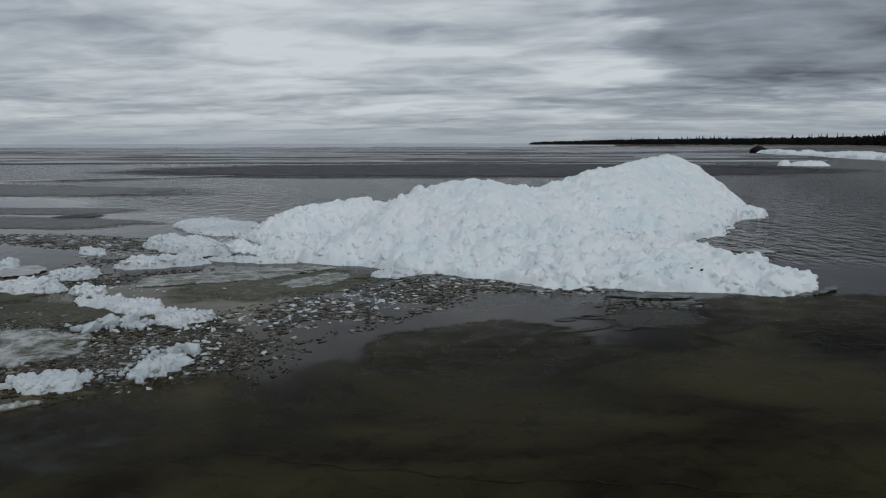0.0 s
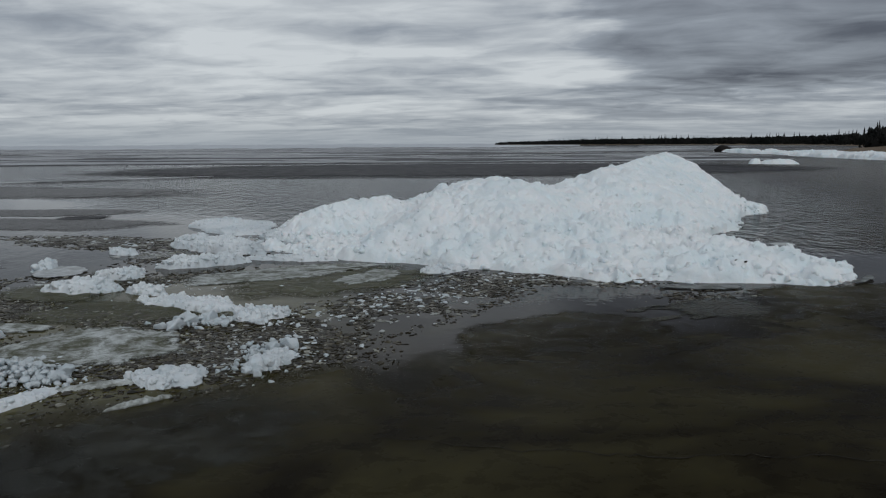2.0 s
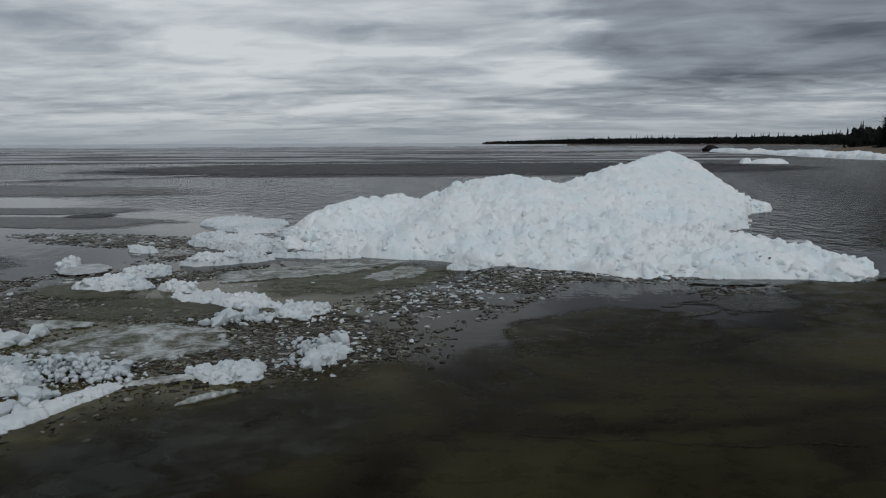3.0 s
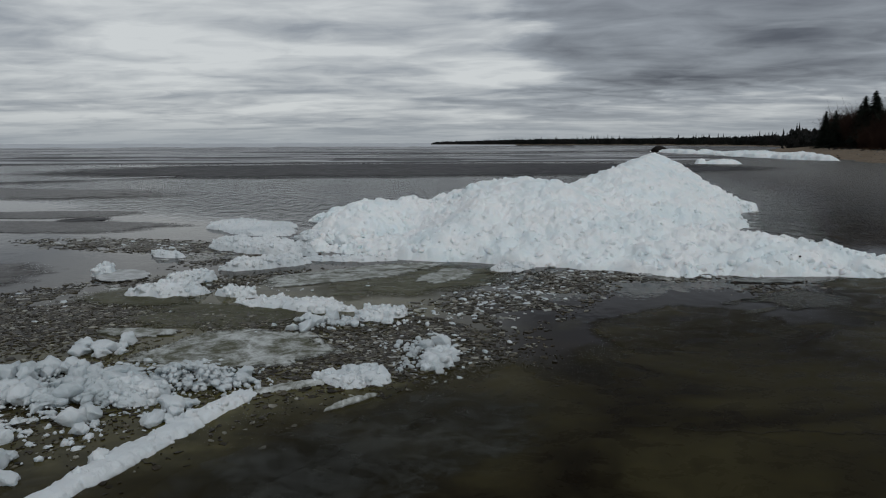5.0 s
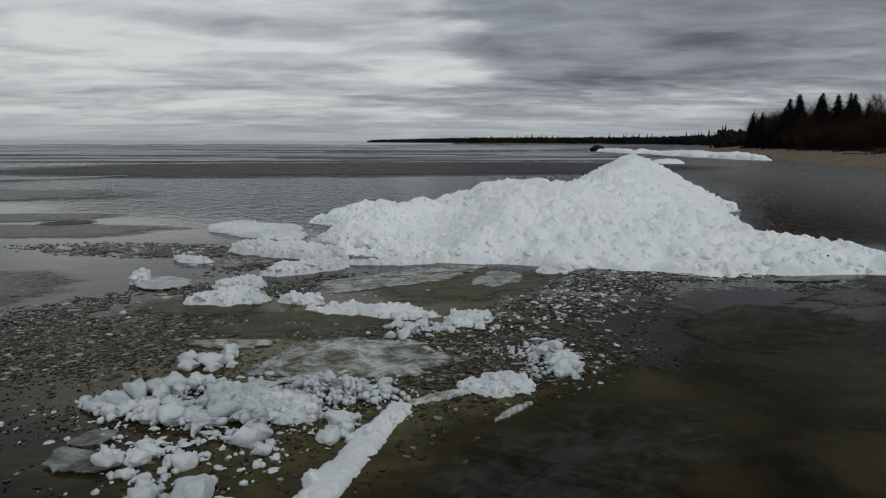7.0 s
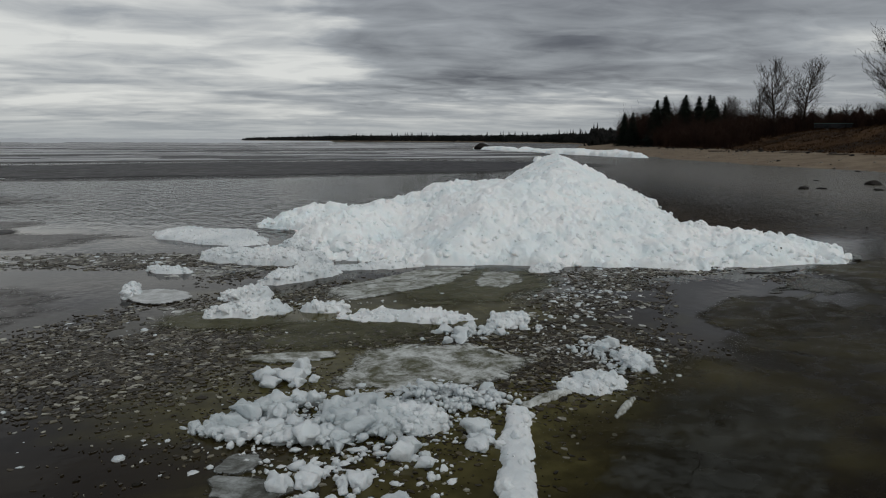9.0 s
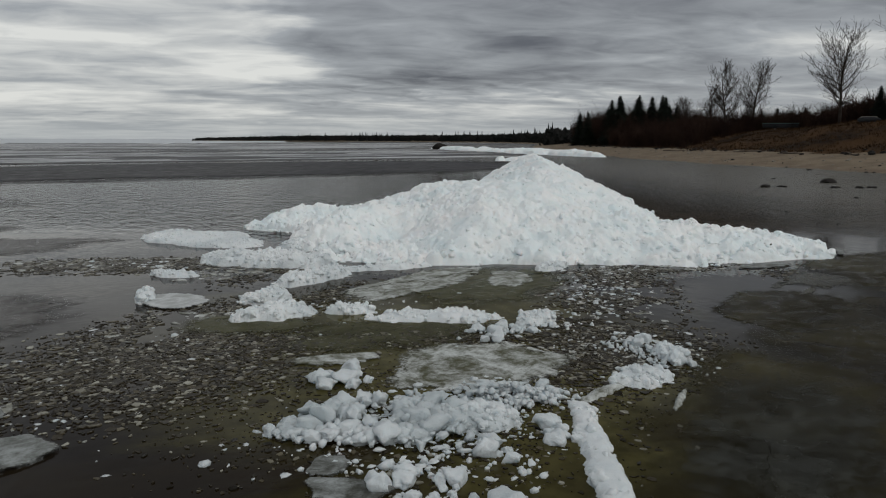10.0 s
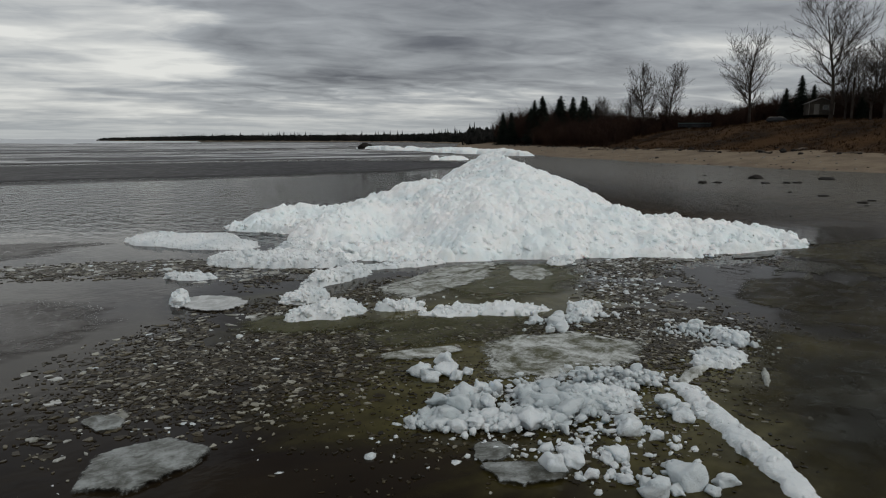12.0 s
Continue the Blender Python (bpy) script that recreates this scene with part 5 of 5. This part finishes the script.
part("rail", box(4.7, 0.08, 0.09, 0, -0.82, 1.05), M_TEAL, trailer, "teal painted top rail")
for sx in (-0.7, 0.7):
    wheel = part("wheel", box(0.55, 0.2, 0.55, sx, -0.75, 0.27, 0.12), M_TARP, trailer)
    part("hub", box(0.22, 0.05, 0.22, sx, -0.86, 0.27, 0.05), M_TRIM, wheel, "pale hub")

# dirt caught in the pile's low end, and twigs along the beach
for i, (x, y, s) in enumerate([(3.93, 9.5, 0.11), (4.04, 9.45, 0.09), (3.58, 9.35, 0.07), (3.8, 9.42, 0.06)]):
    ob = new("dirt_clump", lump_mesh("dirt_clump", 320 + i, M_SILT, 0.6, 2, 0.4))
    z = float(pile_height(np.array([x]), np.array([y]))[0])
    ob.matrix_basis = pose(x, y, max(z, 0.02) - 0.1 * s, 0, 0, 50 * i) @ Matrix.Diagonal((0.8 * s, 0.6 * s, 0.6 * s, 1))
    tagged(ob, "dark clump of silt frozen into the ice", "dirt")


def driftwood(x, y, length, turn, seed):
    rng = random.Random(seed)
    v, f = [], []
    p = Vector((-length / 2, 0, 0.08))
    for i in range(5):
        q = p + Vector((length / 5, rng.gauss(0, 0.06), rng.gauss(0, 0.03)))
        tube(v, f, p, q, 0.10 * (1 - 0.13 * i), 0.10 * (1 - 0.13 * (i + 1)), 6)
        p = q
    log = tagged(new("driftwood_log"), "grey bare driftwood log lying on the sand", "log", "driftwood on the beach")
    child("stem", mesh_of("stem", v, f, M_WOOD), log)
    v, f = [], []
    tube(v, f, Vector((0.1 * length, 0, 0.1)), Vector((0.25 * length, 0.2 * length, 0.25)), 0.05, 0.02, 5)
    child("limb", mesh_of("limb", v, f, M_WOOD), log)
    log.matrix_basis = pose(x, y, land_z(x, y), 0, 0, turn)


for i, (x, y) in enumerate([(50.5, 36), (52, 43), (55, 50), (49, 28), (48.5, 22), (58, 58), (47.5, 16), (62, 66), (51, 33), (49.5, 25)]):
    driftwood(x, y, 1.6 + 0.5 * (i % 4), 60 + 37 * i, i)
